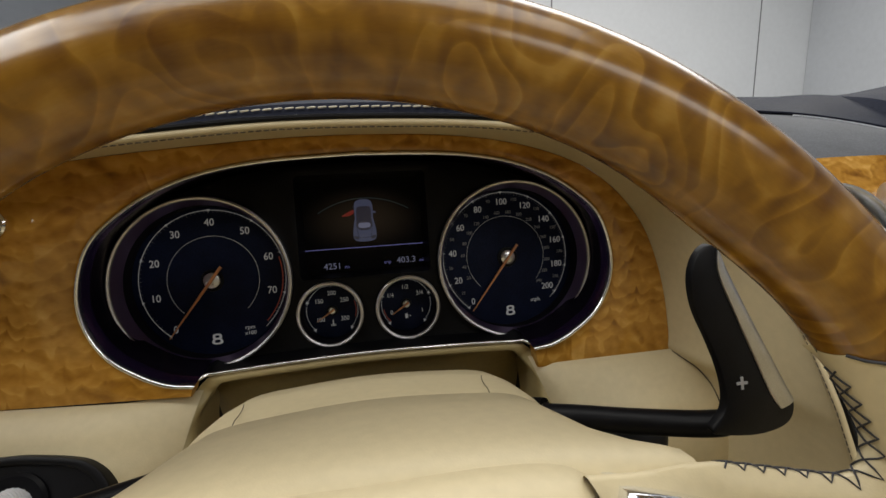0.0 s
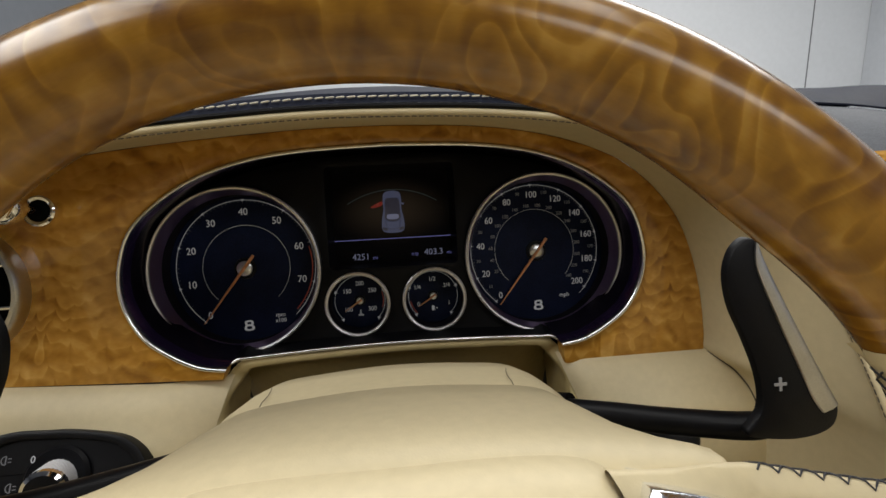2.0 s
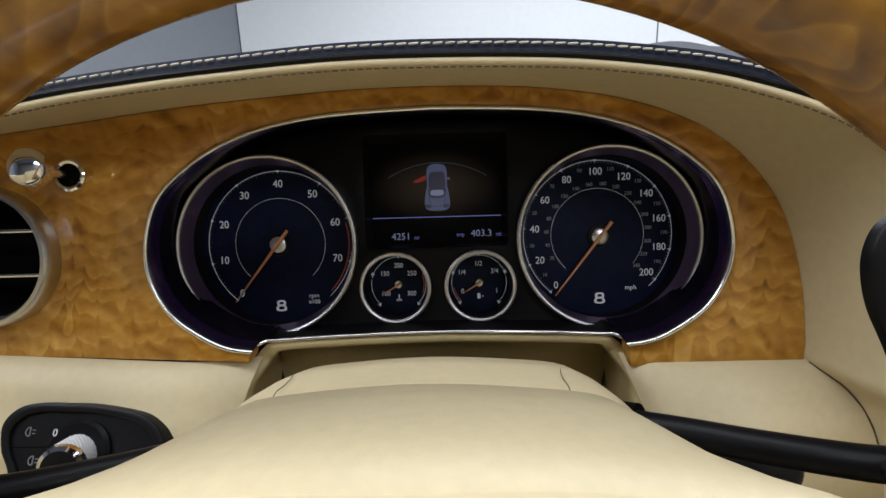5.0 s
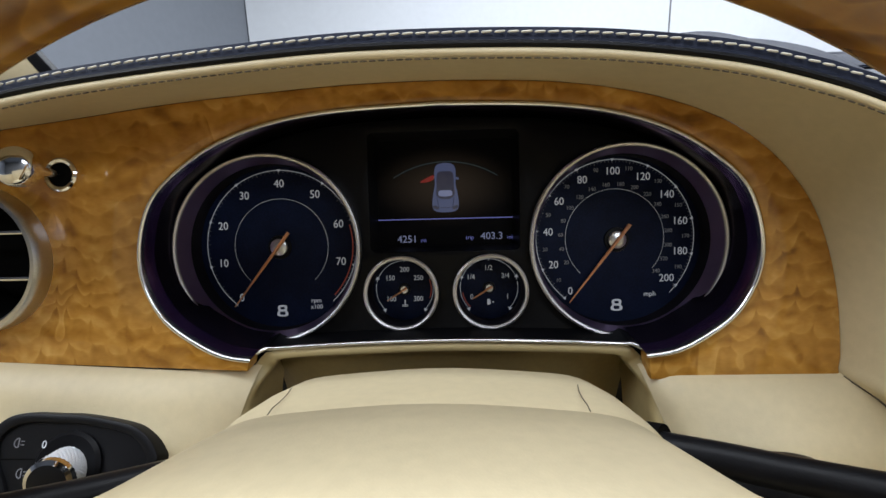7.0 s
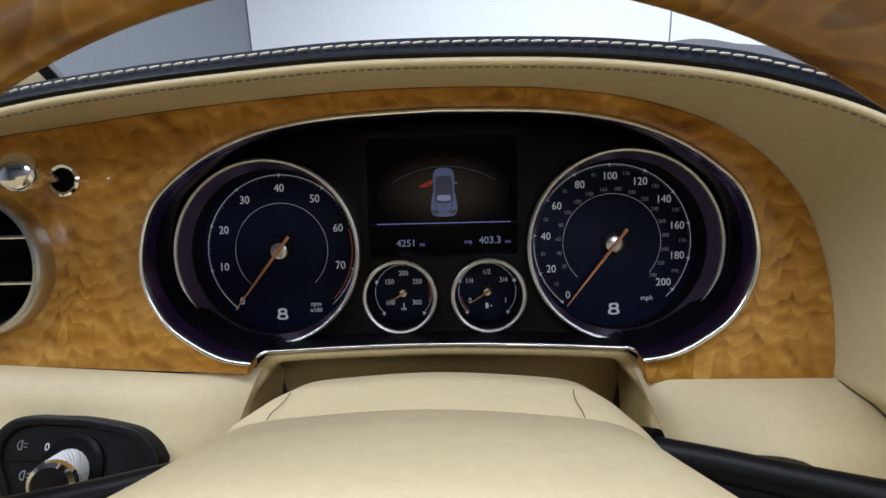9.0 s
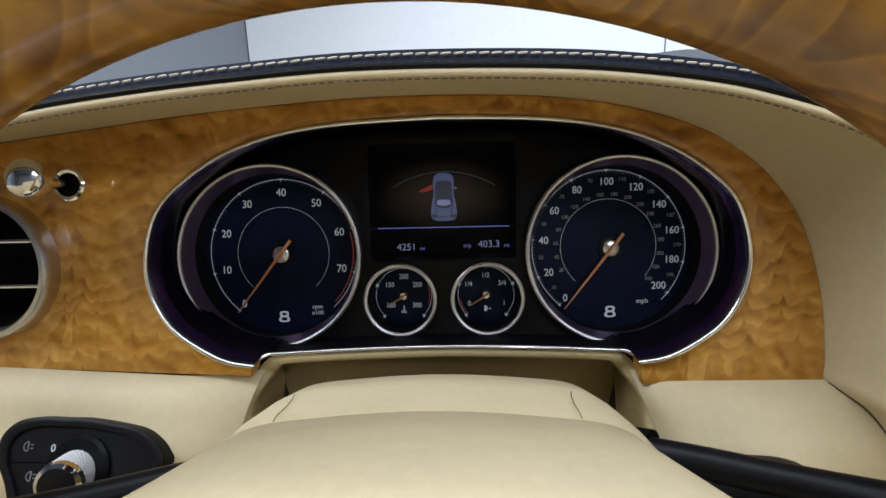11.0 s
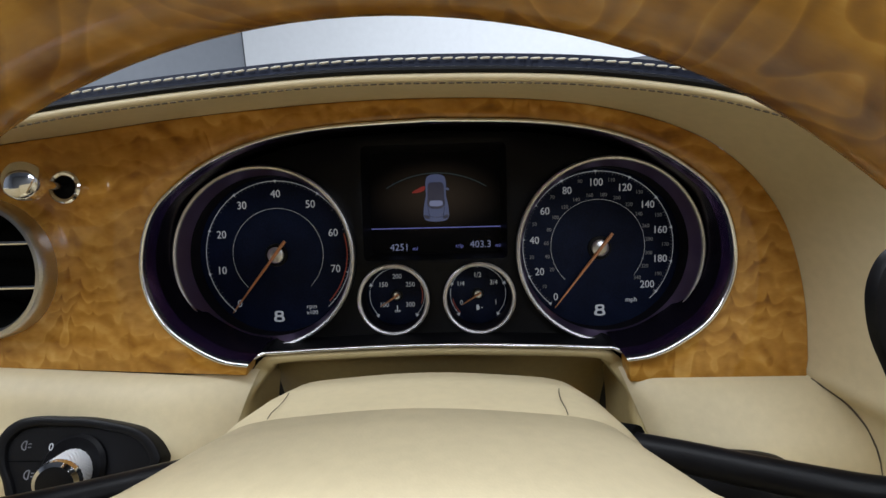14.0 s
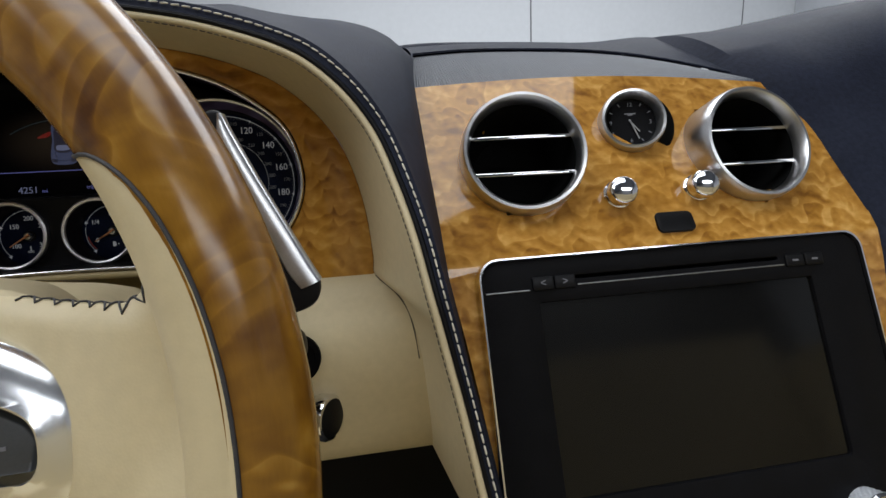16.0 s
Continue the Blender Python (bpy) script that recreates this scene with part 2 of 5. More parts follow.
def part(name, bm, mat, parent=None, label="", at=None, smooth=40):
    """Links a bmesh as one mesh under a thing or part; at: its pose in the parent."""
    ob = new(name, mesh_of(bm, name, mat, smooth))
    if parent is not None:
        ob.parent = parent
    if at is not None:
        ob.matrix_basis = at
    return tagged(ob, label)


def thing(name, m, label, category, group="", kind=""):
    ob = new(name)
    ob.empty_display_size = 0.02
    ob.matrix_basis = m
    return tagged(ob, label, category, group, kind)


def into(bm, m):
    """World coordinates to those of a thing at m."""
    bm.transform(m.inverted())
    return bm


def spline(pts, n=6, closed=False):
    """Catmull-Rom curve through the points, n steps a span."""
    p = [Vector(q) for q in pts]
    k, out = len(p), []
    for i in range(k if closed else k - 1):
        if closed:
            a, b, c, d = p[i - 1], p[i], p[(i + 1) % k], p[(i + 2) % k]
        else:
            a, b, c, d = p[max(i - 1, 0)], p[i], p[i + 1], p[min(i + 2, k - 1)]
        for j in range(n):
            u = j / n
            out.append(0.5 * (2 * b + (c - a) * u + (2 * a - 5 * b + 4 * c - d) * u * u + (3 * b - a - 3 * c + d) * u ** 3))
    if not closed:
        out.append(p[-1])
    return out


def loft(curves, closed=False, ends=False):
    bm = bmesh.new()
    rows = [[bm.verts.new(p) for p in c] for c in curves]
    n = len(rows[0])
    for a, b in zip(rows, rows[1:]):
        for i in range(n if closed else n - 1):
            j = (i + 1) % n
            bm.faces.new((a[i], a[j], b[j], b[i]))
    if ends:
        bm.faces.new(rows[0])
        bm.faces.new(rows[-1])
    return bm


def shell(bm, depth, way):
    """Gives a sheet a thickness by sweeping it along a direction."""
    faces = bm.faces[:]
    r = bmesh.ops.extrude_face_region(bm, geom=faces)
    bmesh.ops.translate(bm, verts=[v for v in r["geom"] if isinstance(v, bmesh.types.BMVert)], vec=Vector(way).normalized() * depth)
    return bm


def tube(path, radius, seg=10, closed=False, flat=1.0):
    """A round bar along a path; radius: a number or one for each point."""
    p = [Vector(q) for q in path]
    n, rings, up = len(p), [], None
    for i in range(n):
        a, b = (p[i - 1], p[(i + 1) % n]) if closed else (p[max(i - 1, 0)], p[min(i + 1, n - 1)])
        d = (b - a).normalized()
        if up is None:
            up = d.orthogonal().normalized()
        up = (up - d * up.dot(d)).normalized()
        s = d.cross(up)
        r = radius[i] if isinstance(radius, (list, tuple)) else radius
        rings.append([p[i] + (up * math.cos(q) * flat + s * math.sin(q)) * r for q in (2 * math.pi * k / seg for k in range(seg))])
    if closed:
        rings.append(rings[0])
    bm = loft(rings, True, not closed)
    bmesh.ops.remove_doubles(bm, verts=bm.verts[:], dist=1e-7)
    return bm


def lathe(profile, seg=48, caps=False):
    """Turns (radius, height) pairs about the local z axis."""
    rings = [[(max(r, 1e-6) * math.cos(q), max(r, 1e-6) * math.sin(q), h) for q in (2 * math.pi * k / seg for k in range(seg))] for r, h in profile]
    bm = loft(rings, True, caps)
    bmesh.ops.remove_doubles(bm, verts=bm.verts[:], dist=2e-6)
    return bm


def plate(outline, holes, place, depth, bevel=0.0):
    """A flat board from 2D loops; place maps (u, v, d) to the world, d runs from the front to -depth."""
    bm = bmesh.new()
    edges = []
    for loop in (outline, *holes):
        vs = [bm.verts.new(place(u, v, 0.0)) for u, v in loop]
        edges += [bm.edges.new((vs[i], vs[(i + 1) % len(vs)])) for i in range(len(vs))]
    bmesh.ops.triangle_fill(bm, use_beauty=True, edges=edges)
    bmesh.ops.recalc_face_normals(bm, faces=bm.faces[:])
    front = bm.faces[:]
    r = bmesh.ops.extrude_face_region(bm, geom=front)
    moved = [v for v in r["geom"] if isinstance(v, bmesh.types.BMVert)]
    o, w = Vector(place(0, 0, 0)), Vector(place(0, 0, -depth))
    bmesh.ops.translate(bm, verts=moved, vec=w - o)
    if bevel:
        moved_set = set(moved)
        rim = [e for e in bm.edges if len(e.link_faces) == 2 and e.calc_face_angle(0) > 1.0 and not (e.verts[0] in moved_set or e.verts[1] in moved_set)]
        bmesh.ops.bevel(bm, geom=rim, offset=bevel, segments=2, affect="EDGES", profile=0.5)
    return bm


def box(x0, x1, y0, y1, z0, z1, bevel=0.0, seg=2):
    bm = bmesh.new()
    bmesh.ops.create_cube(bm, size=1.0, matrix=Matrix.Translation(((x0 + x1) / 2, (y0 + y1) / 2, (z0 + z1) / 2)) @ Matrix.Diagonal((x1 - x0, y1 - y0, z1 - z0, 1)))
    if bevel:
        bmesh.ops.bevel(bm, geom=bm.edges[:], offset=bevel, segments=seg, affect="EDGES", profile=0.5)
    return bm


def rounded(x0, x1, y0, y1, r, n=5):
    out = []
    for cx, cy, a in ((x1 - r, y1 - r, 0), (x0 + r, y1 - r, 90), (x0 + r, y0 + r, 180), (x1 - r, y0 + r, 270)):
        out += [(cx + r * math.cos(radians(a + 90 * k / n)), cy + r * math.sin(radians(a + 90 * k / n))) for k in range(n + 1)]
    return out


def circle(cx, cy, r, n=48):
    return [(cx + r * math.cos(2 * math.pi * k / n), cy + r * math.sin(2 * math.pi * k / n)) for k in range(n)]


def joined(*bms):
    out = bmesh.new()
    for b in bms:
        me = bpy.data.meshes.new("tmp")
        b.to_mesh(me)
        b.free()
        out.from_mesh(me)
        bpy.data.meshes.remove(me)
    return out


def letters(text, size, at=None, narrow=1.0):
    """A bmesh of the words in the built-in font, centred, a hair thick."""
    cu = bpy.data.curves.new("letters", "FONT")
    cu.body, cu.size, cu.align_x, cu.align_y, cu.extrude, cu.resolution_u = text, size, "CENTER", "CENTER", 0.00012, 3
    ob = new("letters", cu)
    bpy.context.view_layer.update()
    me = bpy.data.meshes.new_from_object(ob.evaluated_get(bpy.context.evaluated_depsgraph_get()))
    bpy.data.objects.remove(ob)
    bpy.data.curves.remove(cu)
    bm = bmesh.new()
    bm.from_mesh(me)
    bpy.data.meshes.remove(me)
    bm.transform((at or Matrix()) @ Matrix.Diagonal((narrow, 1, 1, 1)))
    return bm


def along(curve, step):
    """Points and directions at even steps along a curve."""
    out, left = [], step
    for a, b in zip(curve, curve[1:]):
        d = (b - a).length
        pos = left
        while pos < d:
            out.append((a.lerp(b, pos / d), (b - a).normalized()))
            pos += step
        left = pos - d
    return out


def stitches(curve, step, length, radius, slant=(0, 0, 0)):
    bm = bmesh.new()
    for p, d in along(curve, step):
        d = (d + Vector(slant)).normalized()
        a, b = p - d * length / 2, p + d * length / 2
        s = d.orthogonal().normalized() * radius
        u = d.cross(s)
        rings = [[bm.verts.new(c + s * math.cos(q) + u * math.sin(q)) for q in (0, 1.05, 2.09, 3.14, 4.19, 5.24)] for c in (a.lerp(b, 0.16), a.lerp(b, 0.84))]
        ends = [bm.verts.new(a), bm.verts.new(b)]
        for i in range(6):
            k = (i + 1) % 6
            bm.faces.new((rings[0][i], rings[0][k], rings[1][k], rings[1][i]))
            bm.faces.new((rings[0][i], rings[0][k], ends[0]))
            bm.faces.new((rings[1][i], rings[1][k], ends[1]))
    return bm


# ---- the room ----
def wall(name, x0, x1, y0, y1, z0, z1, mat, label):
    return tagged(part(name, box(x0, x1, y0, y1, z0, z1), mat, smooth=0), label, "wall", kind="structure")


tagged(part("floor", box(-4.6, 5.6, -4.2, 4.1, -0.1, 0.0), FLOOR, smooth=0), "plain grey studio floor under the car", "floor", kind="structure")
tagged(part("ceiling", box(-4.6, 5.6, -4.2, 4.1, 3.2, 3.3), WESTWALL, smooth=0), "unseen ceiling, grey to keep reflections low", "ceiling", kind="structure")
front = wall("wall_north", -1.78, 5.6, 4.0, 4.1, 0, 3.2, WALL, "white panelled studio wall with thin dark joints")
for jx, jw in ((1.772, 0.011), (3.91, 0.008)):
    part("joint", box(jx - jw / 2, jx + jw / 2, 3.996, 4.002, 0, 3.2), GROOVE, front, "thin dark panel joint")
wall("wall_east", 4.48, 4.58, -4.2, 3.995, 0, 3.2, GREYWALL, "plain grey studio side wall")
wall("wall_south", -4.6, 4.475, -4.3, -4.205, 0, 3.2, DUSKWALL, "unseen studio back wall, dark grey to keep reflections low")
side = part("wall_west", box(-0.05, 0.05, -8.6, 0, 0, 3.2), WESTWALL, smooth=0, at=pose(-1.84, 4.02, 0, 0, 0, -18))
tagged(side, "grey studio wall set at an angle, its shade in the colour", "wall", kind="structure")

# unseen plain shell of the cabin, added beside and behind the seat for reflections
wall("cabin_rear", -0.595, 1.09, -0.90, -0.85, 0.335, 1.06, CREAM, "unseen plain cream wall added behind the open cabin for reflections")
wall("cabin_side_left", -0.66, -0.60, -0.90, 0.20, 0.335, 0.95, CREAM, "unseen plain cream side added beside the driver for reflections")
wall("cabin_side", 1.095, 1.14, -1.0, 0.28, 0.335, 0.99, CREAM, "unseen plain cream side added to close the cabin")

# ---- dashboard ----
WY = lambda z: -0.049 + 0.155 * (z - 0.88)          # face of the driver's wood fascia
DY = lambda z: 0.17 * (z - 0.90)                    # dial faces
dash = thing("dashboard", pose(0, -0.05, 0.88), "cream and navy leather dashboard with burl wood fascia", "dashboard")
DM = pose(0, -0.05, 0.88)

BROW = [(-0.42, -0.072, 0.965), (-0.36, -0.075, 0.983), (-0.27, -0.078, 1.0074), (-0.179, -0.08, 1.0238), (-0.13, -0.08, 1.03), (-0.082, -0.08, 1.034), (-0.037, -0.08, 1.0365),
        (0.008, -0.08, 1.0365), (0.052, -0.08, 1.035), (0.084, -0.081, 1.032), (0.117, -0.082, 1.027), (0.14, -0.084, 1.021), (0.162, -0.088, 1.013), (0.178, -0.092, 1.004),
        (0.195, -0.098, 0.988), (0.209, -0.105, 0.967), (0.218, -0.117, 0.942), (0.225, -0.131, 0.916), (0.23, -0.144, 0.889), (0.2325, -0.148, 0.877), (0.235, -0.152, 0.864), (0.24, -0.16, 0.838),
        (0.246, -0.175, 0.8), (0.252, -0.19, 0.76)]
EDGE = [(-0.42, 0.973), (-0.36, 0.992), (-0.27, 1.009), (-0.19, 1.0185), (-0.141, 1.024), (-0.09, 1.028), (-0.045, 1.0305),
        (0.0, 1.031), (0.045, 1.0295), (0.075, 1.0265), (0.10, 1.022), (0.12, 1.0165), (0.138, 1.0095),
        (0.152, 1.002), (0.17, 0.987), (0.186, 0.966), (0.1955, 0.942), (0.201, 0.916), (0.2032, 0.889),
        (0.2036, 0.8772), (0.2168, 0.864), (0.2236, 0.838), (0.227, 0.80), (0.230, 0.76)]
CREST = [(x * 1.02, y + 0.021, z + d) for (x, y, z), d in zip(BROW, (0.0105, 0.0100, 0.0093, 0.0088, 0.0089, 0.0091, 0.0096, 0.0100, 0.0101, 0.0105))] + [(0.122, -0.062, 1.0375), (0.1465, -0.065, 1.031), (0.1715, -0.070, 1.0225),
         (0.189, -0.076, 1.0115), (0.206, -0.083, 0.993), (0.2195, -0.091, 0.970), (0.2285, -0.104, 0.944), (0.2345, -0.119, 0.9175), (0.2385, -0.132, 0.890), (0.2405, -0.1365, 0.8775),
         (0.2425, -0.141, 0.865), (0.2465, -0.151, 0.838), (0.252, -0.168, 0.80), (0.257, -0.186, 0.76)]
RIDGE = [(x * 1.03, -0.032, z + d) for (x, y, z), d in zip(BROW, (0.0115, 0.0110, 0.0099, 0.0090, 0.0091, 0.0094, 0.0102, 0.0108, 0.0111, 0.0116))] + [(0.124, -0.031, 1.0482), (0.150, -0.031, 1.0440), (0.177, -0.031, 1.0370),
         (0.203, -0.031, 1.0285), (0.2225, -0.045, 1.012), (0.2310, -0.065, 0.983), (0.2355, -0.080, 0.952), (0.2390, -0.102, 0.9170), (0.2415, -0.118, 0.8895), (0.2432, -0.1225, 0.877),
         (0.2450, -0.127, 0.8645), (0.2487, -0.137, 0.838), (0.2545, -0.154, 0.80), (0.2595, -0.171, 0.76)]
FOOT = [(x * 1.05, 0.24, 1.018 - 0.03 * (x < -0.2)) for x, y, z in BROW[:10]] + [(0.155, 0.16, 1.036), (0.188, 0.135, 1.041), (0.215, 0.105, 1.043),
        (0.236, 0.082, 1.041), (0.2475, 0.062, 1.034), (0.2395, -0.024, 0.998), (0.2410, -0.056, 0.954), (0.2425, -0.086, 0.916), (0.2435, -0.1045, 0.889), (0.2452, -0.109, 0.8765),
        (0.247, -0.114, 0.864), (0.2505, -0.124, 0.838), (0.257, -0.140, 0.80), (0.262, -0.156, 0.76)]
brow, crest, ridge, foot = spline(BROW, 5), spline(CREST, 5), spline(RIDGE, 5), spline(FOOT, 5)
edge = spline([(x, WY(max(z, 0.86)) + 0.001, z) for x, z in EDGE], 5)
mid1 = [a.lerp(b, 0.35) + Vector((0, -0.002, 0.0)) for a, b in zip(edge, brow)]
mid2 = [a.lerp(b, 0.75) + (a - b).cross(Vector((0, 1, 0))) * 0.0 + Vector((0, -0.003, 0.0)) for a, b in zip(edge, brow)]
part("hood_lining", into(loft([edge, mid1, mid2, brow]), DM), CREAM, dash, "smooth cream leather hood round the dials")
shoulder = [a.lerp(b, 0.5) + (Vector((0, -0.0062, 0.0030)) if a.x < 0.15 else Vector((0.002, -0.006, 0.002))) for a, b in zip(brow, crest)]
BUMP = [0.001, 0.006, 0.016, 0.0250, 0.0290, 0.0305, 0.0310, 0.0310, 0.0290, 0.0225, 0.0150, 0.0145, 0.0130, 0.0105, 0.0072, 0.0040, 0.0016] + [0.0] * 7      # swell of the hood behind its edge
back = [a.lerp(b, 0.4) + Vector((0, 0, np.interp(k / 5, range(len(BUMP)), BUMP))) for k, (a, b) in enumerate(zip(ridge, foot))]
part("hood_top", into(loft([brow, shoulder, crest, ridge, back, foot]), DM), BLACK, dash, "navy black leather hood top")
inner_way = []
for i in range(len(brow)):
    run = brow[min(i + 1, len(brow) - 1)] - brow[max(i - 1, 0)]
    inner_way.append(Vector((run.z, 0, -run.x)).normalized())
lip = [p + n * 0.0019 + Vector((0, 0.0008, 0)) for p, n in zip(brow, inner_way)]
part("cream_lip", into(tube(lip, 0.0019, 12), DM), CREAM, dash, "rolled cream leather edge")
piping = [p - n * 0.0012 + Vector((0, 0.0002, 0)) for p, n in zip(brow, inner_way)]
part("piping", into(tube(piping, 0.0014, 8), DM), PLASTIC, dash, "thin black piping")
seam = [a.lerp(b, 0.68) + Vector((0.0, -0.0009, 0.0004)) for a, b in zip(brow, shoulder)]
tagged(part("stitching", into(stitches(seam, 0.0052, 0.0047, 0.00046, (0.0, 0.0, 0.08)), DM), THREAD, dash, "pale thread stitching along the black edge"), kind="stuff")
seam2 = [p + n * 0.0042 + Vector((0, -0.0004, 0)) for p, n in zip(brow, inner_way)]
tagged(part("seam_stitching", into(stitches(seam2, 0.0036, 0.0031, 0.00030), DM), DASHTHREAD, dash, "fine dark stitching in the cream hood"), kind="stuff")

# wood fascia with openings for the dials and the side vent
BEZEL = [(0.0, 1.0195), (0.052, 1.0175), (0.087, 1.0125), (0.116, 1.003), (0.139, 0.989), (0.1545, 0.973), (0.1615, 0.950), (0.160, 0.930), (0.150, 0.911), (0.135, 0.899), (0.120, 0.8915), (0.105, 0.889)]
half = spline([(x, z, 0) for x, z in BEZEL], 5)
top2d = [(p.x, p.z) for p in edge if p.z > 0.879]
grown = [(p.x * 1.010, 0.954 + (p.y - 0.954) * 1.018) for p in half]
loop = top2d + [(0.2037, 0.8752), (0.1075, 0.8757)] + grown[::-1] + [(-x, z) for x, z in grown[1:]] + [(-0.1075, 0.8825), (-0.42, 0.897)]
VX, VZ = -0.250, 0.946
part("fascia", into(plate(loop, [circle(VX, VZ, 0.037)], lambda u, v, d: (u, WY(v) - d, v), 0.012, 0.0012), DM), FASCIA, dash, "glossy amber burl wood fascia")

# lower cream panels either side of the column, and the recess between them
LOW = [(-0.047, 0.8805), (-0.0532, 0.8778), (-0.0608, 0.8705), (-0.0672, 0.860), (-0.073, 0.850), (-0.077, 0.838), (-0.079, 0.82), (-0.0775, 0.79), (-0.074, 0.768), (-0.066, 0.757), (-0.045, 0.752)]
low = spline([(0, y, z) for y, z in LOW], 3)
for x0, x1, flare in ((-0.42, -0.1045, 1), (0.1045, 0.233, -1)):
    cols = []
    for k in range(33):
        f = k / 32
        cols.append([Vector(((x0 if flare > 0 else x1) * (1 - f) + (x1 if flare > 0 else x0) * f + (0.010 * flare * f * f * f * min(1, max(0, (0.88 - p.z)) / 0.03)) * -1, p.y + 0.012 * (max(0, f - 0.86) / 0.14) ** 2, p.z + 0.062 * max(0.0, -0.1045 - (x0 * (1 - f) + x1 * f)) * min(1, max(0, p.z - 0.83) / 0.04))) for p in low])
    if flare < 0:
        cols = [[p - Vector((0, 0, 0.0016 * min(1, max(0, p.z - 0.850) / 0.02))) for p in c] for c in cols]
    part("lower_panel", into(loft(cols), DM), CREAM, dash, "smooth cream leather lower panel")
part("panel_seam", into(tube(spline([(0.2036, -0.0508, 0.8772), (0.2085, -0.0572, 0.8738), (0.2145, -0.0620, 0.8690), (0.2192, -0.0660, 0.8630), (0.2228, -0.0700, 0.8560), (0.2252, -0.0752, 0.8440), (0.2268, -0.0785, 0.8280)], 5), 0.0005, 8), DM), DASHTHREAD, dash, "dark seam between hood and panel")
side_run = [(sx_z, low_y) for low_y, sx_z in ((-0.060, 0.745), (-0.075, 0.79), (-0.079, 0.82), (-0.075, 0.842), (-0.067, 0.858), (-0.059, 0.870))]
ARCH = [(-0.1165, y + 0.012, z) for z, y in side_run] + [(-0.1085, -0.0355, 0.8805), (-0.1035, -0.0355, 0.8858), (-0.0960, -0.0355, 0.8885), (-0.05, -0.0350, 0.8902), (0.0, -0.0345, 0.8912)]
ARCH += [(-x, y, z) for x, y, z in ARCH[-2::-1]]
arch = spline(ARCH, 4)
hollow = []
for drop, deep in ((0.0, 0.0), (0.0012, -0.0012), (0.0030, -0.0015), (0.0043, -0.0008), (0.0050, 0.0012), (0.0052, 0.0060), (0.0050, 0.012), (0.0046, 0.024), (0.0040, 0.060)):
    hollow.append([Vector((p.x * (1 - 14.0 * drop * min(1, max(0, (abs(p.x) - 0.05) / 0.05))), p.y + deep, p.z - drop * min(1, max(0, p.z - 0.80) / 0.08))) for p in arch])
part("recess_surround", into(loft(hollow), DM), TAN, dash, "rounded leather edge of the recess, tan partly for its shade")
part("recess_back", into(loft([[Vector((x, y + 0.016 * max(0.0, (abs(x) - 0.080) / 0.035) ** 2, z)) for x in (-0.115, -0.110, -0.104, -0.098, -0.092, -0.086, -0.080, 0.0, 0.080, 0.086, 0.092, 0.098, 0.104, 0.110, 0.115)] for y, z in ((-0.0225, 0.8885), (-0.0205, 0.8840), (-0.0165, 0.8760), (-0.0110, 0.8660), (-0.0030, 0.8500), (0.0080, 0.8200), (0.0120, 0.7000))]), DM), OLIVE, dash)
# unseen cream base, added to close the cabin below
tagged(part("cabin_floor", box(-0.595, 1.09, -0.845, -0.34, 0.40, 0.50), CREAM, smooth=0), "unseen plain cream base added behind the wheel", "floor", kind="structure")
tagged(part("footwell", box(-0.6, 1.14, -1.05, 0.35, 0.30, 0.33), CARPET, smooth=0), "dark carpet on the cabin floor", "carpet")
part("bulkhead", into(box(-0.6, 1.14, 0.30, 0.33, 0.33, 0.985), DM), CARPET, dash, smooth=0)

# dash top behind the hood and in front of the passenger
part("top_roll", into(tube(spline([(0.19, 0.105, 1.028), (0.25, 0.128, 1.0465), (0.35, 0.150, 1.0525), (0.45, 0.160, 1.0525), (0.49, 0.163, 1.050)], 6), 0.0105, 14), DM), BLACK, dash, "rolled navy leather edge behind the speaker")
part("top_sheet", into(shell(loft([[Vector((x, y, z)) for x in (-0.75, -0.3, 0.1, 0.3, 0.6, 1.3)] for y, z in ((0.16, 1.012), (0.3, 1.01), (0.75, 0.985))]), 0.01, (0, 0, -1)), DM), BLACK, dash, "navy leather dash top")
S0 = [(-0.165, 0.70), (-0.146, 0.78), (-0.116, 0.86), (-0.078, 0.93), (-0.050, 0.966), (-0.027, 0.996), (0.015, 1.026), (0.065, 1.048), (0.12, 1.058), (0.18, 1.056), (0.32, 1.03)]
S1 = [(-0.185, 0.70), (-0.172, 0.80), (-0.145, 0.89), (-0.105, 0.96), (-0.062, 1.008), (-0.022, 1.036), (0.025, 1.056), (0.075, 1.0655), (0.13, 1.068), (0.19, 1.063), (0.32, 1.04)]
PADX = (0.508, 0.517, 0.5265, 0.529, 0.5225, 0.502, 0.500, 0.499, 0.498, 0.498, 0.498)
cols = []
for k in range(13):
    f = k / 12
    g = min(1, f * 3)
    g = g * g * (3 - 2 * g)
    x = 0.529 + f * 0.65
    cols.append(spline([(x + (PADX[i] - 0.529) * (1 - f), a * (1 - g) + c * g, (b * (1 - g) + d * g) + 0.11 * max(0, x - 0.56) * (1 if i > 3 else 0.5)) for i, ((a, b), (c, d)) in enumerate(zip(S0, S1))], 4))
cols.insert(0, [v + Vector((-0.012, 0.004, -0.012)) for v in cols[0]])
part("passenger_pad", into(loft(cols), DM), BLACK, dash, "curved navy leather pad before the passenger")

# ---- centre stack ----
stack = thing("centre_stack", pose(0.385, -0.08, 0.90), "burl wood centre stack with round vents and a screen", "dashboard")
SM = pose(0.385, -0.08, 0.90)


def SY(z):
    """Face of the centre stack: laid back above, steeper beside the screen."""
    return -0.1015 + (0.736 * (z - 0.893) if z > 0.893 else 0.40 * (z - 0.893))


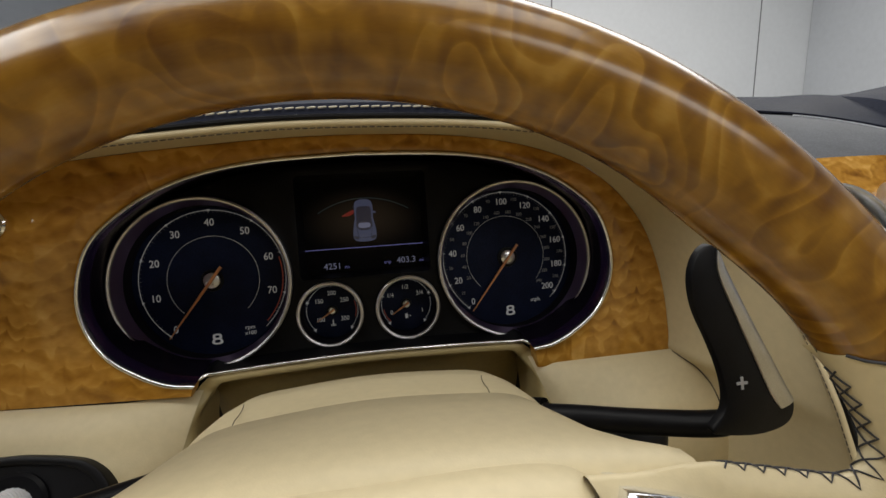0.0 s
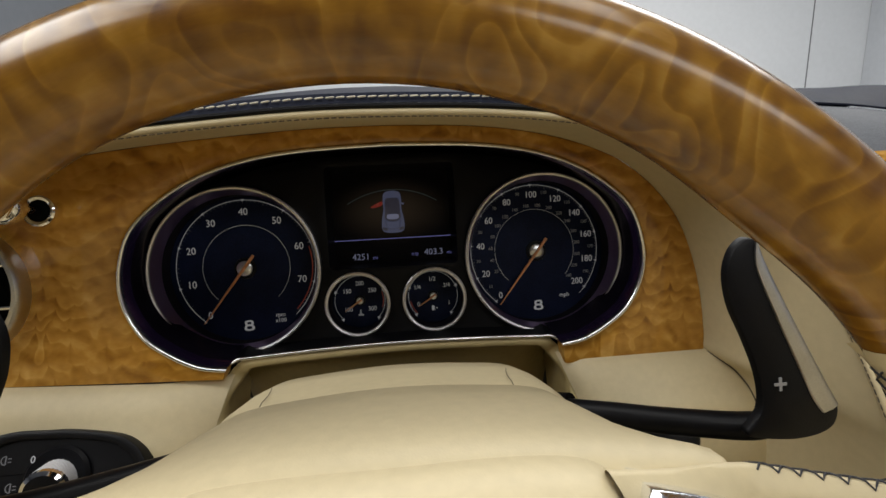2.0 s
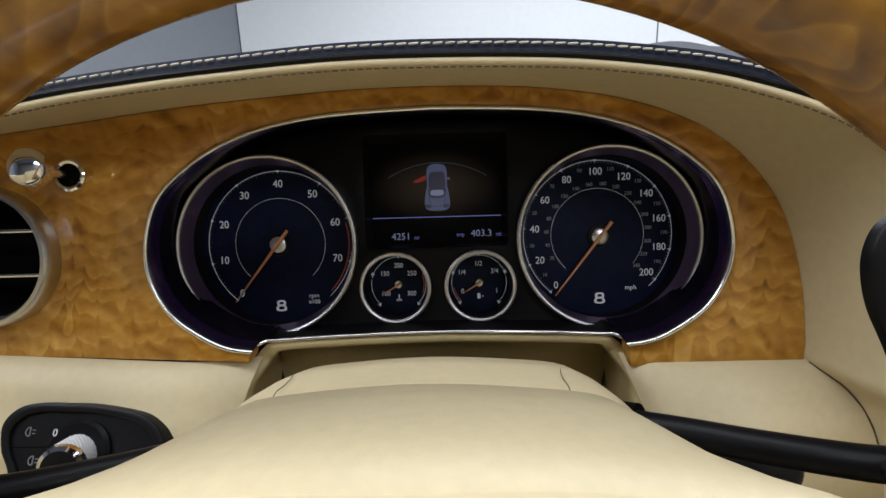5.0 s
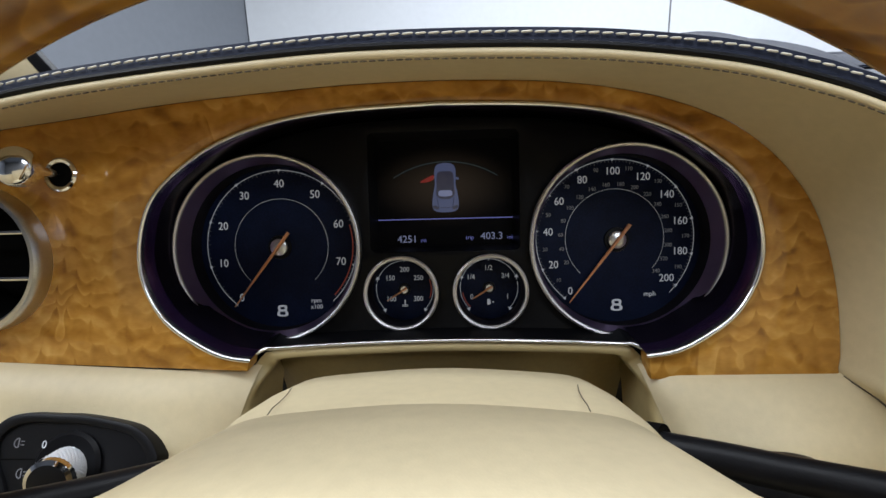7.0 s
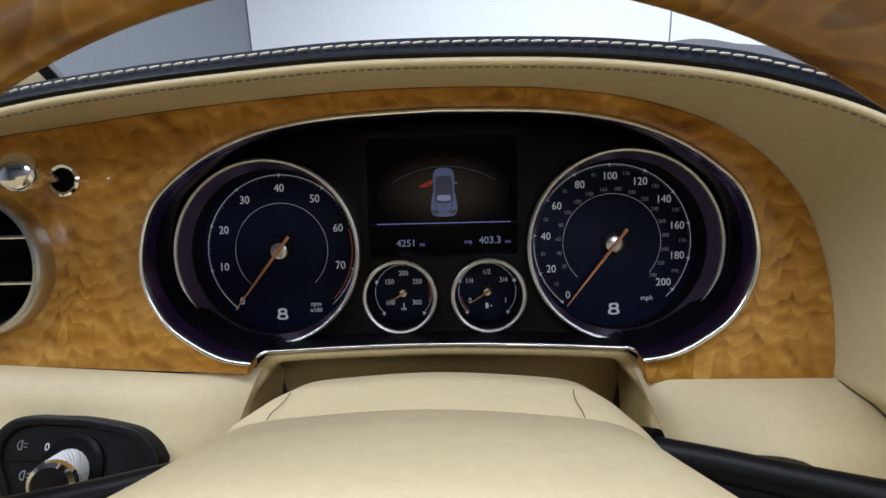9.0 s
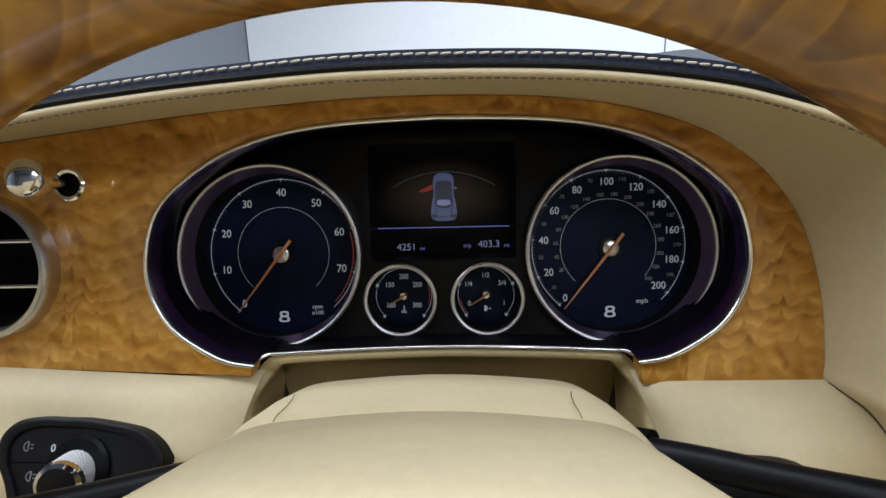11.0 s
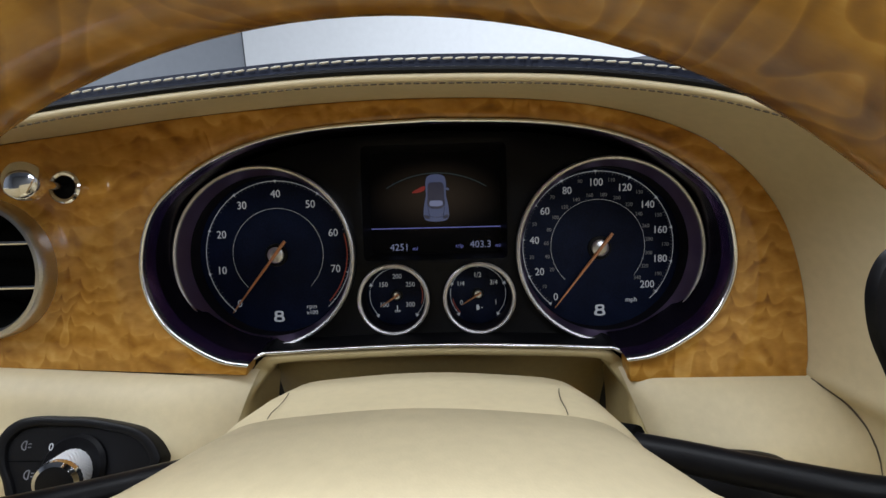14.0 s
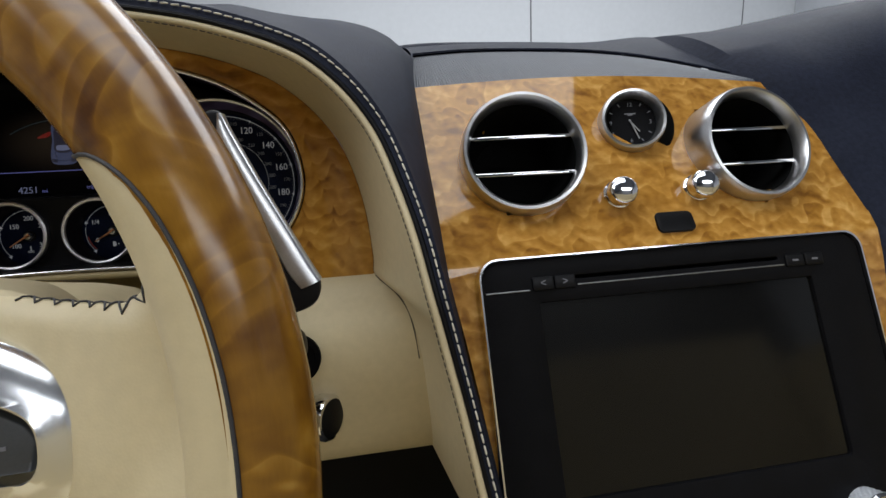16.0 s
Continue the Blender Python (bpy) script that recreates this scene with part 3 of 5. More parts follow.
LEFT = spline([(0.239, 0, 0.998), (0.241, 0, 0.942), (0.243, 0, 0.894), (0.2515, 0, 0.84), (0.261, 0, 0.77), (0.268, 0, 0.72)], 6)
RIGHT = spline([(0.503, 0, 0.995), (0.524, 0, 0.964), (0.530, 0, 0.926), (0.5285, 0, 0.885), (0.522, 0, 0.82), (0.512, 0, 0.74)], 6)
rows = []
for k in range(73):
    f = k / 72
    row = []
    for i in range(97):
        u = i / 96
        a, b = LEFT[min(int(f * (len(LEFT) - 1)), len(LEFT) - 1)], RIGHT[min(int(f * (len(RIGHT) - 1)), len(RIGHT) - 1)]
        z = (a.z * (1 - u) + b.z * u) + 0.006 * math.sin(math.pi * u) * (1 - f)
        row.append(Vector((a.x * (1 - u) + b.x * u, SY(z) - 0.004 * math.sin(math.pi * u) * min(1, max(0, z - 0.895) / 0.03), z)))
    rows.append(row)
sheet = loft(rows)
ST = 90 - math.degrees(math.atan(0.736))
STACK_VENTS = [pose(0.2988, SY(0.9485) - 0.006, 0.9485, ST + 14, 0, -6), pose(0.4535, SY(0.9475) - 0.006, 0.9475, ST + 14, 0, 2)]


def in_vent(p):
    return any((lambda q: math.hypot(q.x, q.y) < 0.0357)(m.inverted() @ p) for m in STACK_VENTS)


cut = [q for q in sheet.faces if in_vent(q.calc_center_median()) or (0.272 < q.calc_center_median().x < 0.492 and q.calc_center_median().z < 0.887)]
bmesh.ops.delete(sheet, geom=cut, context="FACES")
part("wood_panel", into(shell(sheet, 0.008, (0, 1, -0.5)), SM), WOOD, stack, "glossy amber burl wood panel")

FRONTEDGE = rows[0]
BACK = spline([(0.249, 0.068, 1.036), (0.30, 0.088, 1.043), (0.36, 0.093, 1.044), (0.42, 0.075, 1.038), (0.465, 0.040, 1.024), (0.503, -0.022, 0.998)], 7)
def at_share(curve, f):
    """A point at a share of the way along a list of points."""
    k = min(len(curve) - 2, int(f * (len(curve) - 1)))
    return curve[k].lerp(curve[k + 1], f * (len(curve) - 1) - k)


RIBS = 132
grid = []
for k in range(7):
    f = k / 6
    grid.append([at_share(FRONTEDGE, i / (RIBS * 4)).lerp(at_share(BACK, i / (RIBS * 4)), f) + Vector((0, 0.001, -0.0015 + 0.002 * math.sin(math.pi * f) + 0.00035 * math.sin(math.pi * i / 2 + 0.4))) for i in range(RIBS * 4 + 1)])
part("speaker_grille", into(shell(loft(grid), 0.004, (0, 0.3, -1)), SM), GRILLE, stack, "ribbed black speaker grille")
TOPLINE = spline([(0.246, 0.127, 1.0545), (0.31, 0.143, 1.0605), (0.38, 0.155, 1.0632), (0.450, 0.152, 1.0622), (0.500, 0.105, 1.0555), (0.507, -0.012, 1.006)], 7)
part("leather_border", into(loft([[a.lerp(b, f) + Vector((0, 0, 0.002 * math.sin(math.pi * f))) for a, b in zip(BACK, TOPLINE)] for f in (0.0, 0.25, 0.5, 0.75, 1.0)]), SM), BLACK, stack, "navy leather behind the grille")
frame_line = [p + Vector((0, 0.002, 0.001)) for p in BACK]
part("grille_edge", into(tube([FRONTEDGE[0] + Vector((-0.001, 0.0, 0))] + frame_line, 0.0010, 8), SM), BLACK, stack)


# ---- instrument cluster ----
TILT = 90 - math.degrees(math.atan(0.17))
CM = pose(0, 0.0066, 0.939, TILT)
cluster = thing("instrument_cluster", CM, "black instrument cluster with four chrome-ringed dials and a screen", "instrument cluster")
BACKSET = 0.0115


def loop_at(grow, set_back):
    """The cluster's outline, grown in the plane and set back from the fascia."""
    g = [(p.x * (1 + grow / 0.16), 0.954 + (p.y - 0.954) * (1 + grow / 0.066)) for p in half]
    return [Vector((x, WY(z) + set_back, z)) for x, z in g[::-1] + [(-x, z) for x, z in g[1:]]]


bez = [loop_at(-0.0001 + 0.0012 * math.cos(radians(22.5 * k)), -0.0010 - 0.0016 * math.sin(radians(22.5 * k))) for k in range(9)] + [loop_at(-0.0014, 0.001)]
part("chrome_surround", into(loft(bez), CM), SILVER, cluster, "thin bright chrome line")
part("violet_reflection", into(loft([loop_at(-0.0014, 0.001), loop_at(-0.0018, 0.004), loop_at(-0.0021, 0.0085)]), CM), VIOLET, cluster, "band inside the chrome with a violet reflection in its colour")
inner = [loop_at(-0.0021, 0.0085), loop_at(-0.0022, BACKSET), loop_at(-0.0024, 0.022), loop_at(-0.0026, 0.0305)]
part("surround_wall", into(loft(inner), CM), SURROUND, cluster, "gloss black inner wall")
bar = spline([(-0.1055, -0.0400, 0.8892), (-0.1005, -0.0375, 0.8908), (-0.0955, -0.0360, 0.8902), (-0.05, -0.0352, 0.8920), (0, -0.0347, 0.8928), (0.05, -0.0352, 0.8920), (0.0955, -0.0360, 0.8902), (0.1005, -0.0375, 0.8908), (0.1055, -0.0400, 0.8892)], 8)
part("chrome_bar", into(tube(bar, 0.0013, 10), CM), CHROME, cluster, "thin chrome bar along the bottom")
part("apron", into(loft([[p + Vector((0, 0.001, 0.0010)) for p in bar], [p + Vector((0, 0.010, 0.0010)) for p in bar], [p + Vector((0, 0.020, 0.0006)) for p in bar]]), CM), GLOSS, cluster)


def to_local(p):
    return CM.inverted() @ Vector(p)


TC, SC = to_local((-0.1040, DY(0.939), 0.939)), to_local((0.1040, DY(0.939), 0.939))
RINGZ = 0.0222
face_half = [(p.x * 0.992, to_local((0, WY(p.y), p.y)).y * 0.985 + 0.0008) for p in half]
panel_loop = face_half[::-1] + [(-x, y) for x, y in face_half[1:]]
SUBY = to_local((0, DY(0.9115), 0.9115)).y
holes = [circle(TC.x, 0.0, 0.0535), circle(SC.x, 0.0, 0.0535), circle(-0.0262, SUBY, 0.0207, 32), circle(0.0262, SUBY, 0.0207, 32), rounded(-0.0435, 0.0435, -0.0035, 0.0655, 0.003)]
part("face_panel", plate(panel_loop, holes, lambda u, v, d: (u, v, 0.0165 + d), 0.003, 0.0006), GLOSS, cluster, "black dial panel")
SCREEN_TUB = [rounded(-0.0437 + g, 0.0437 - g, -0.0037 + g, 0.0657 - g, 0.003) for g in (0.0, 0.0015, 0.0025)]
part("screen_tub", loft([[Vector((x, y, z)) for x, y in lp] for lp, z in zip(SCREEN_TUB, (0.0166, 0.006, 0.0005))], True), PLASTIC, cluster)


def dial(name, cx, cy, r_out, r_face, depth, label):
    """A dial: its chrome lip, the sleeve that runs down to the face, and the face."""
    m = pose(cx, cy, 0)
    r_mid = max(r_out - 0.0062, r_face + 0.0004) if r_out > 0.03 else r_out - 0.0030
    base = part(name, lathe([(r_face + 0.0005, 0.0), (r_mid, depth * 0.10), (r_mid, depth * 0.52)], 72), SLEEVE, cluster, label, at=m)
    part("bevel", lathe([(r_mid, depth * 0.50), (r_out - 0.0022, depth * 0.97)], 72), SLEEVE if r_out < 0.03 else BEVEL, base, "brushed grey bevel")
    part("chrome_ring", lathe([(r_out - 0.0026, depth - 0.0006), (r_out - 0.0022, depth + 0.0004), (r_out - 0.0011, depth + 0.0009), (r_out - 0.0002, depth + 0.0003), (r_out, depth - 0.0010), (r_out - 0.0004, depth - 0.006)], 72), RING, base, "bright metal ring")
    part("dial_face", lathe([(0.0, 0.0002), (r_face * 0.6, 0.0002), (r_face + 0.0006, 0.0)], 64), DIAL, base, "dark blue-black dial face")
    return base


def arc(r, a0, a1, w, h=0.0004, n=60):
    """A flat printed arc, degrees anticlockwise from the right."""
    return loft([[Vector((q * math.cos(radians(a0 + (a1 - a0) * k / n)), q * math.sin(radians(a0 + (a1 - a0) * k / n)), h)) for k in range(n + 1)] for q in (r - w / 2, r + w / 2)])


def tick(r, a, length, w, h=0.0004):
    bm = box(r - length, r, -w / 2, w / 2, h - 0.0001, h + 0.0001)
    bm.transform(Matrix.Rotation(radians(a), 4, "Z"))
    return bm


def pointer(r, a, h=0.0004, s=0.0016):
    """The small triangle at a main mark."""
    bm = bmesh.new()
    bm.faces.new([bm.verts.new(p) for p in ((r - s * 1.3, 0, h), (r + 0.0006, s * 0.9, h), (r + 0.0006, -s * 0.9, h))])
    bm.transform(Matrix.Rotation(radians(a), 4, "Z"))
    return bm


def numeral(text, r, a, size, mat, base, off=(0.0, 0.0)):
    part("numeral", letters(text, size, pose(off[0] + r * math.cos(radians(a)), off[1] + r * math.sin(radians(a)), 0.0005), 0.92), mat, base, smooth=0)


def needle(base, a, length, tail, w, cap, h):
    bm = loft([[Vector((x, y, z)) for x, y, z in ring] for ring in (
        [(-tail, -w, h), (-tail, w, h), (-tail, w * 0.7, h + 0.0008), (-tail, -w * 0.7, h + 0.0008)],
        [(0, -w, h), (0, w, h), (0, w * 0.5, h + 0.0012), (0, -w * 0.5, h + 0.0012)],
        [(length, -w * 0.35, h), (length, w * 0.35, h), (length, w * 0.2, h + 0.0005), (length, -w * 0.2, h + 0.0005)])], True, True)
    part("needle", bm, NEEDLE, base, "tan copper needle at rest", at=pose(0, 0, 0, 0, 0, a))
    part("hub_cap", lathe([(0, h - 0.0004), (cap * 0.8, h - 0.0005), (cap, h - 0.0012), (cap, 0.0006)], 32), SATIN, base, "round silver hub cap")
    part("hub_base", lathe([(cap * 1.45, 0.0003), (cap * 1.4, 0.0012), (cap * 0.8, 0.0014)], 32), PLASTIC, base, "black hub base")


def emblem(base, y):
    """A plain two-lobed badge shape under the hub."""
    bm = bmesh.new()
    edges = []
    ring = [(p.x, p.y) for p in spline([(0, 0.0036, 0), (0.0024, 0.0032, 0), (0.0030, 0.0016, 0), (0.0026, 0.0001, 0), (0.0035, -0.0014, 0), (0.0031, -0.0031, 0), (0, -0.0037, 0), (-0.0031, -0.0031, 0), (-0.0035, -0.0014, 0), (-0.0026, 0.0001, 0), (-0.0030, 0.0016, 0), (-0.0024, 0.0032, 0)], 4, True)]
    for lp in (ring, rounded(-0.0014, 0.0014, 0.0008, 0.0025, 0.0007, 3), rounded(-0.0018, 0.0018, -0.0026, -0.0005, 0.0008, 3)):
        vs = [bm.verts.new((u, v + y, 0.0006)) for u, v in lp]
        edges += [bm.edges.new((vs[i], vs[(i + 1) % len(vs)])) for i in range(len(vs))]
    bmesh.ops.triangle_fill(bm, use_beauty=True, edges=edges)
    part("badge", bm, MARK, base, "small pale badge", smooth=0)


part("housing", box(-0.176, 0.176, -0.075, 0.096, -0.012, -0.006, 0.002), VOID, cluster, "black housing behind the dials")
tacho = dial("tachometer", TC.x, 0.0, 0.0556, 0.0500, RINGZ, "tachometer in a grey metal sleeve")
TA = lambda v: 230.4 - 3.515 * v
TOFF, SOFF = (0.0010, 0.0006), (-0.0012, 0.0012)          # the print sits a hair off the rings
part("scale_arc", joined(arc(0.0472, 231, -48, 0.0004), arc(0.0296, 226, -46, 0.0002), *[pointer(0.0472, TA(v), s=0.0012) for v in range(0, 80, 10)]), MARK, tacho, "pale printed scale", at=pose(*TOFF, 0), smooth=0)
tagged(part("minor_marks", joined(*[tick(0.0466, TA(v), 0.0009 if v % 5 else 0.0015, 0.00022) for v in range(0, 79)]), DIM, tacho, at=pose(*TOFF, 0), smooth=0), kind="stuff")
part("red_arc", arc(0.0452, TA(61), TA(78), 0.0006, 0.0006), REDMARK, tacho, "red warning arc", at=pose(*TOFF, 0), smooth=0)
for v in range(0, 80, 10):
    numeral(str(v), 0.0388 if v else 0.0418, TA(v), 0.0070, MARK, tacho, TOFF)
part("unit_print", joined(letters("rpm", 0.0040, pose(0.0218, -0.0341, 0.0005)), letters("x100", 0.0038, pose(0.0219, -0.0381, 0.0005))), MARK, tacho, smooth=0)
emblem(tacho, -0.0402)
needle(tacho, 232, 0.0465, 0.0115, 0.0011, 0.0052, 0.0040)

speedo = dial("speedometer", SC.x, 0.0, 0.0556, 0.0500, RINGZ, "speedometer in a grey metal sleeve")
VMARKS = (230.4, 203.4, 174.0, 145.6, 118.4, 91.5, 65.0, 39.2, 13.3, -13.0, -39.0, -46.0)
VA = lambda v: float(np.interp(v, range(0, 240, 20), VMARKS))
part("scale_arc", joined(arc(0.0474, 231, -46, 0.0004), arc(0.0296, 226, -40, 0.0002), *[pointer(0.0474, VA(v), s=0.0012) for v in range(0, 201, 20)]), MARK, speedo, "pale printed scale", at=pose(*SOFF, 0), smooth=0)
tagged(part("minor_marks", joined(*[tick(0.0468, VA(v), 0.0009 if v % 10 else 0.0015, 0.00022) for v in range(0, 206, 2)]), DIM, speedo, at=pose(*SOFF, 0), smooth=0), kind="stuff")
for v in range(0, 201, 20):
    numeral(str(v), 0.0402 if v else 0.0420, VA(v), 0.0066, MARK, speedo, SOFF)
for v in range(10, 200, 20):
    numeral(str(v), 0.0424, VA(v), 0.0034, DIM, speedo, SOFF)
for v in range(20, 341, 20):
    numeral(str(v), 0.0325, 222 - 0.77 * v, 0.0034, DIM, speedo, SOFF)
part("unit_print", letters("mph", 0.0042, pose(0.0200, -0.0336, 0.0005)), MARK, speedo, smooth=0)
emblem(speedo, -0.0400)
needle(speedo, 232, 0.0475, 0.0115, 0.0011, 0.0052, 0.0040)


def small_dial(name, cx, label, marks, red):
    d = dial(name, cx, SUBY, 0.0222, 0.0200, RINGZ * 0.86, label)
    part("scale_arc", joined(arc(0.0178, 226, 168, 0.0003), arc(0.0178, 165, 93, 0.0003), arc(0.0178, 87, 15, 0.0003), arc(0.0178, 12, -46, 0.0003), *[pointer(0.0184, a, s=0.0013) for a in (226, 158, 90, 22, -46)]), MARK, d, "pale printed scale", smooth=0)
    part("red_arc", arc(0.0166, red[0], red[1], 0.0005, 0.0006), REDMARK, d, "short red arc", smooth=0)
    for text, a, r in marks:
        numeral(text, r, a, 0.0044, MARK, d)
    needle(d, 212, 0.0125, 0.002, 0.0008, 0.0026, 0.0036)
    return d


temp = small_dial("temperature_gauge", -0.0262, "small temperature gauge", (("100", 216, 0.0106), ("150", 142, 0.0113), ("200", 89, 0.0122), ("250", 38, 0.0111), ("300", -37, 0.0105)), (20, -20))
fuel = small_dial("fuel_gauge", 0.0262, "small fuel gauge", (("0", 208, 0.0122), ("1/4", 149, 0.0130), ("1/2", 91, 0.0122), ("3/4", 35, 0.0124), ("1", -27, 0.0128)), (225, 190))
part("thermometer_mark", joined(box(-0.0003, 0.0003, -0.0098, -0.0066, 0.0004, 0.0006), box(-0.0018, 0.0018, -0.0102, -0.0098, 0.0004, 0.0006), box(-0.0018, 0.0018, -0.0110, -0.0107, 0.0004, 0.0006)), MARK, temp, smooth=0)
part("pump_mark", joined(box(-0.0012, 0.0004, -0.0106, -0.0072, 0.0004, 0.0006), box(0.0006, 0.0009, -0.0102, -0.0080, 0.0004, 0.0006), box(0.0020, 0.0028, -0.0094, -0.0086, 0.0004, 0.0006)), MARK, fuel, smooth=0)

# driver's screen: a car seen from above with an open door, a line and two readings
lcd = part("display", plate(rounded(-0.0425, 0.0425, -0.0027, 0.0645, 0.001), [], lambda u, v, d: (u, v, 0.0010 + d), 0.001), SCREEN, cluster, "dim display with a small car and mileage")


def flat(points, h, mat, name, label=""):
    bm = bmesh.new()
    bm.faces.new([bm.verts.new((x, y, h)) for x, y in points])
    return part(name, bm, mat, lcd, label, smooth=0)


def outline(pts, n=4):
    return [(p.x, p.y) for p in spline([(x, y, 0) for x, y in pts], n, True)]


CX, CY, CS = 0.0006, 0.0345, 0.86


def icon(pts):
    return outline([(CX + x * CS, CY + y * CS) for x, y in pts])


def both(pts):
    """A shape and its mirror image across the car, as one loop."""
    return pts + [(-x, y) for x, y in pts[::-1] if x]


body = icon(both([(0, 0.0172), (0.0058, 0.0158), (0.0076, 0.0110), (0.0074, 0.0020), (0.0084, -0.0030), (0.0094, -0.0100), (0.0090, -0.0150), (0.0062, -0.0172), (0, -0.0178)]))
flat(body, 0.0012, LCDBLUE, "car_icon", "lavender car outline")
flat(icon(both([(0, 0.0112), (0.0055, 0.0100), (0.0062, 0.0), (0.0066, -0.0050), (0.0040, -0.0078), (0, -0.0084)])), 0.00135, LCDDARK, "roof_icon", "dark glass roof")
flat(icon(both([(0, -0.0022), (0.0044, -0.0026), (0.0048, -0.0056), (0.0024, -0.0064), (0, -0.0066)])), 0.0015, LCDPALE, "rear_window_icon")
for sx in (1, -1):
    flat(icon([(sx * x, y) for x, y in ((0.0050, -0.0138), (0.0086, -0.0128), (0.0086, -0.0148), (0.0054, -0.0158))]), 0.0014, LCDDARK, "tail_lamp_icon")
    part("body_line", tube([(CX + sx * 0.0062 * CS, CY - 0.0072 * CS, 0.0013), (CX + sx * 0.0050 * CS, CY - 0.0138 * CS, 0.0013)], 0.00018, 5), LCDDARK, lcd, smooth=0)
part("body_line", tube([(CX - 0.0050 * CS, CY - 0.0140 * CS, 0.0013), (CX, CY - 0.0146 * CS, 0.0013), (CX + 0.0050 * CS, CY - 0.0140 * CS, 0.0013)], 0.00018, 5), LCDDARK, lcd, smooth=0)
flat(icon([(0.0076, 0.0070), (0.0096, 0.0066), (0.0096, 0.0052), (0.0076, 0.0056)]), 0.0013, LCDBLUE, "mirror_icon")
flat(icon([(-0.0080, 0.0085), (-0.0110, 0.0078), (-0.0170, 0.0048), (-0.0172, 0.0036), (-0.0120, 0.0040), (-0.0082, 0.0058)]), 0.0014, LCDRED, "open_door_icon", "red open door")
part("display_arc", arc(0.0600, 58, 122, 0.0006, 0.00115), LCDARC, lcd, "faint teal arc", at=pose(0.0008, -0.0100, 0), smooth=0)
part("display_line", box(-0.0415, 0.0415, 0.0150, 0.0156, 0.0011, 0.0013), LCDLINE, lcd, "thin blue line", smooth=0)
part("odometer_print", letters("4251", 0.0062, pose(-0.0235, 0.0030, 0.0012)), LCDPALE, lcd, smooth=0)
for text, x, y in (("mi", -0.0135, 0.0022), ("mi", 0.0395, 0.0032), ("trip", 0.0150, 0.0034)):
    part("unit_print", letters(text, 0.0035, pose(x, y, 0.0012)), LCDLINE, lcd, smooth=0)
part("trip_print", letters("403.3", 0.0062, pose(0.0285, 0.0040, 0.0012)), LCDPALE, lcd, smooth=0)

# ---- steering wheel ----
WM = pose(-0.002, -0.238, 0.888, 90 - 16.2)
wheel = thing("steering_wheel", WM, "burl wood and cream leather steering wheel", "steering wheel")
RR, RT = 0.1806, 0.0159
RIM = WM.inverted() @ pose(-0.0109, -0.2285, 0.8759, 90 - 14.6, 0, -4.0)      # the rim stands a little skew to the hub


def rim_point(a, q, k=1.0, sx=1):
    return RIM @ Vector((sx * (RR + RT * k * math.cos(q)) * math.cos(a), (RR + RT * k * math.cos(q)) * math.sin(a), RT * k * math.sin(q)))


def thumb(a, q):
    """The rim swells inwards and backwards above the spokes."""
    deg = math.degrees(a) % 360
    deg = min(deg, abs(180 - deg))
    return 1 + 0.17 * math.exp(-((deg - 48) / 10) ** 2) * max(0.0, math.cos(q - radians(196))) ** 2


JOINT = ((30.8, 172), (30.3, 152), (29.6, 136), (28.3, 119), (25.8, 105), (22.4, 95.5), (19.2, 91.5), (16, 88.5), (12.4, 87), (9, 86), (-35, 85))
part("rim", loft([[rim_point(2 * math.pi * i / 144, 2 * math.pi * j / 32, thumb(2 * math.pi * i / 144, 2 * math.pi * j / 32)) for j in range(32)] for i in range(145)], True), RIMWOOD, wheel, "glossy figured burl wood rim")
for sx in (1, -1):
    secs = []
    for i in range(41):
        deg = 30.8 - 65 * (i / 40) ** 1.5
        lo = sum(np.interp(-deg + off, [-q for q, r in JOINT], [r for q, r in JOINT]) for off in (-0.8, 0, 0.8)) / 3
        hi = 198 + 74 * min(1, max(0.0, (30.8 - deg) / 7))
        secs.append([rim_point(radians(deg), radians(lo + (hi - lo) * j / 16), 1.018 if 0 < j < 16 else 0.98, sx) for j in range(17)])
    part("rim_leather", loft(secs), CREAM, wheel, "cream leather on the inside of the rim")
    gap = [rim_point(radians(30.8 - 65 * (i / 40) ** 1.5), radians(sum(np.interp(-30.8 + 65 * (i / 40) ** 1.5 + off, [-q for q, r in JOINT], [r for q, r in JOINT]) for off in (-0.8, 0, 0.8)) / 3), 1.022, sx) for i in range(41)]
    part("joint_line", tube(gap, 0.00055, 6), DARKTHREAD, wheel, "thin dark joint")

# hub cover: sections across the column axis, from the column forward to the pad
def hub_section(hw, top, bot, sag, n, square=0.0):
    """A flat-topped round section in the wheel's plane at height n."""
    up = spline([(-hw, bot * 0.3, n), (-hw * 1.0, top * (0.45 + 0.2 * square), n), (-hw * 0.955, top * (0.72 + 0.16 * square) - sag * 0.3, n), (-hw * 0.78, top - sag * 0.62, n), (-hw * 0.45, top - sag * 0.2, n), (0, top, n), (hw * 0.45, top - sag * 0.2, n), (hw * 0.78, top - sag * 0.62, n), (hw * 0.955, top * (0.72 + 0.16 * square) - sag * 0.3, n), (hw * 1.0, top * (0.45 + 0.2 * square), n), (hw, bot * 0.3, n)], 5)
    return up + spline([(hw * 0.9, bot * 0.8, n), (0, bot, n), (-hw * 0.9, bot * 0.8, n)], 4)


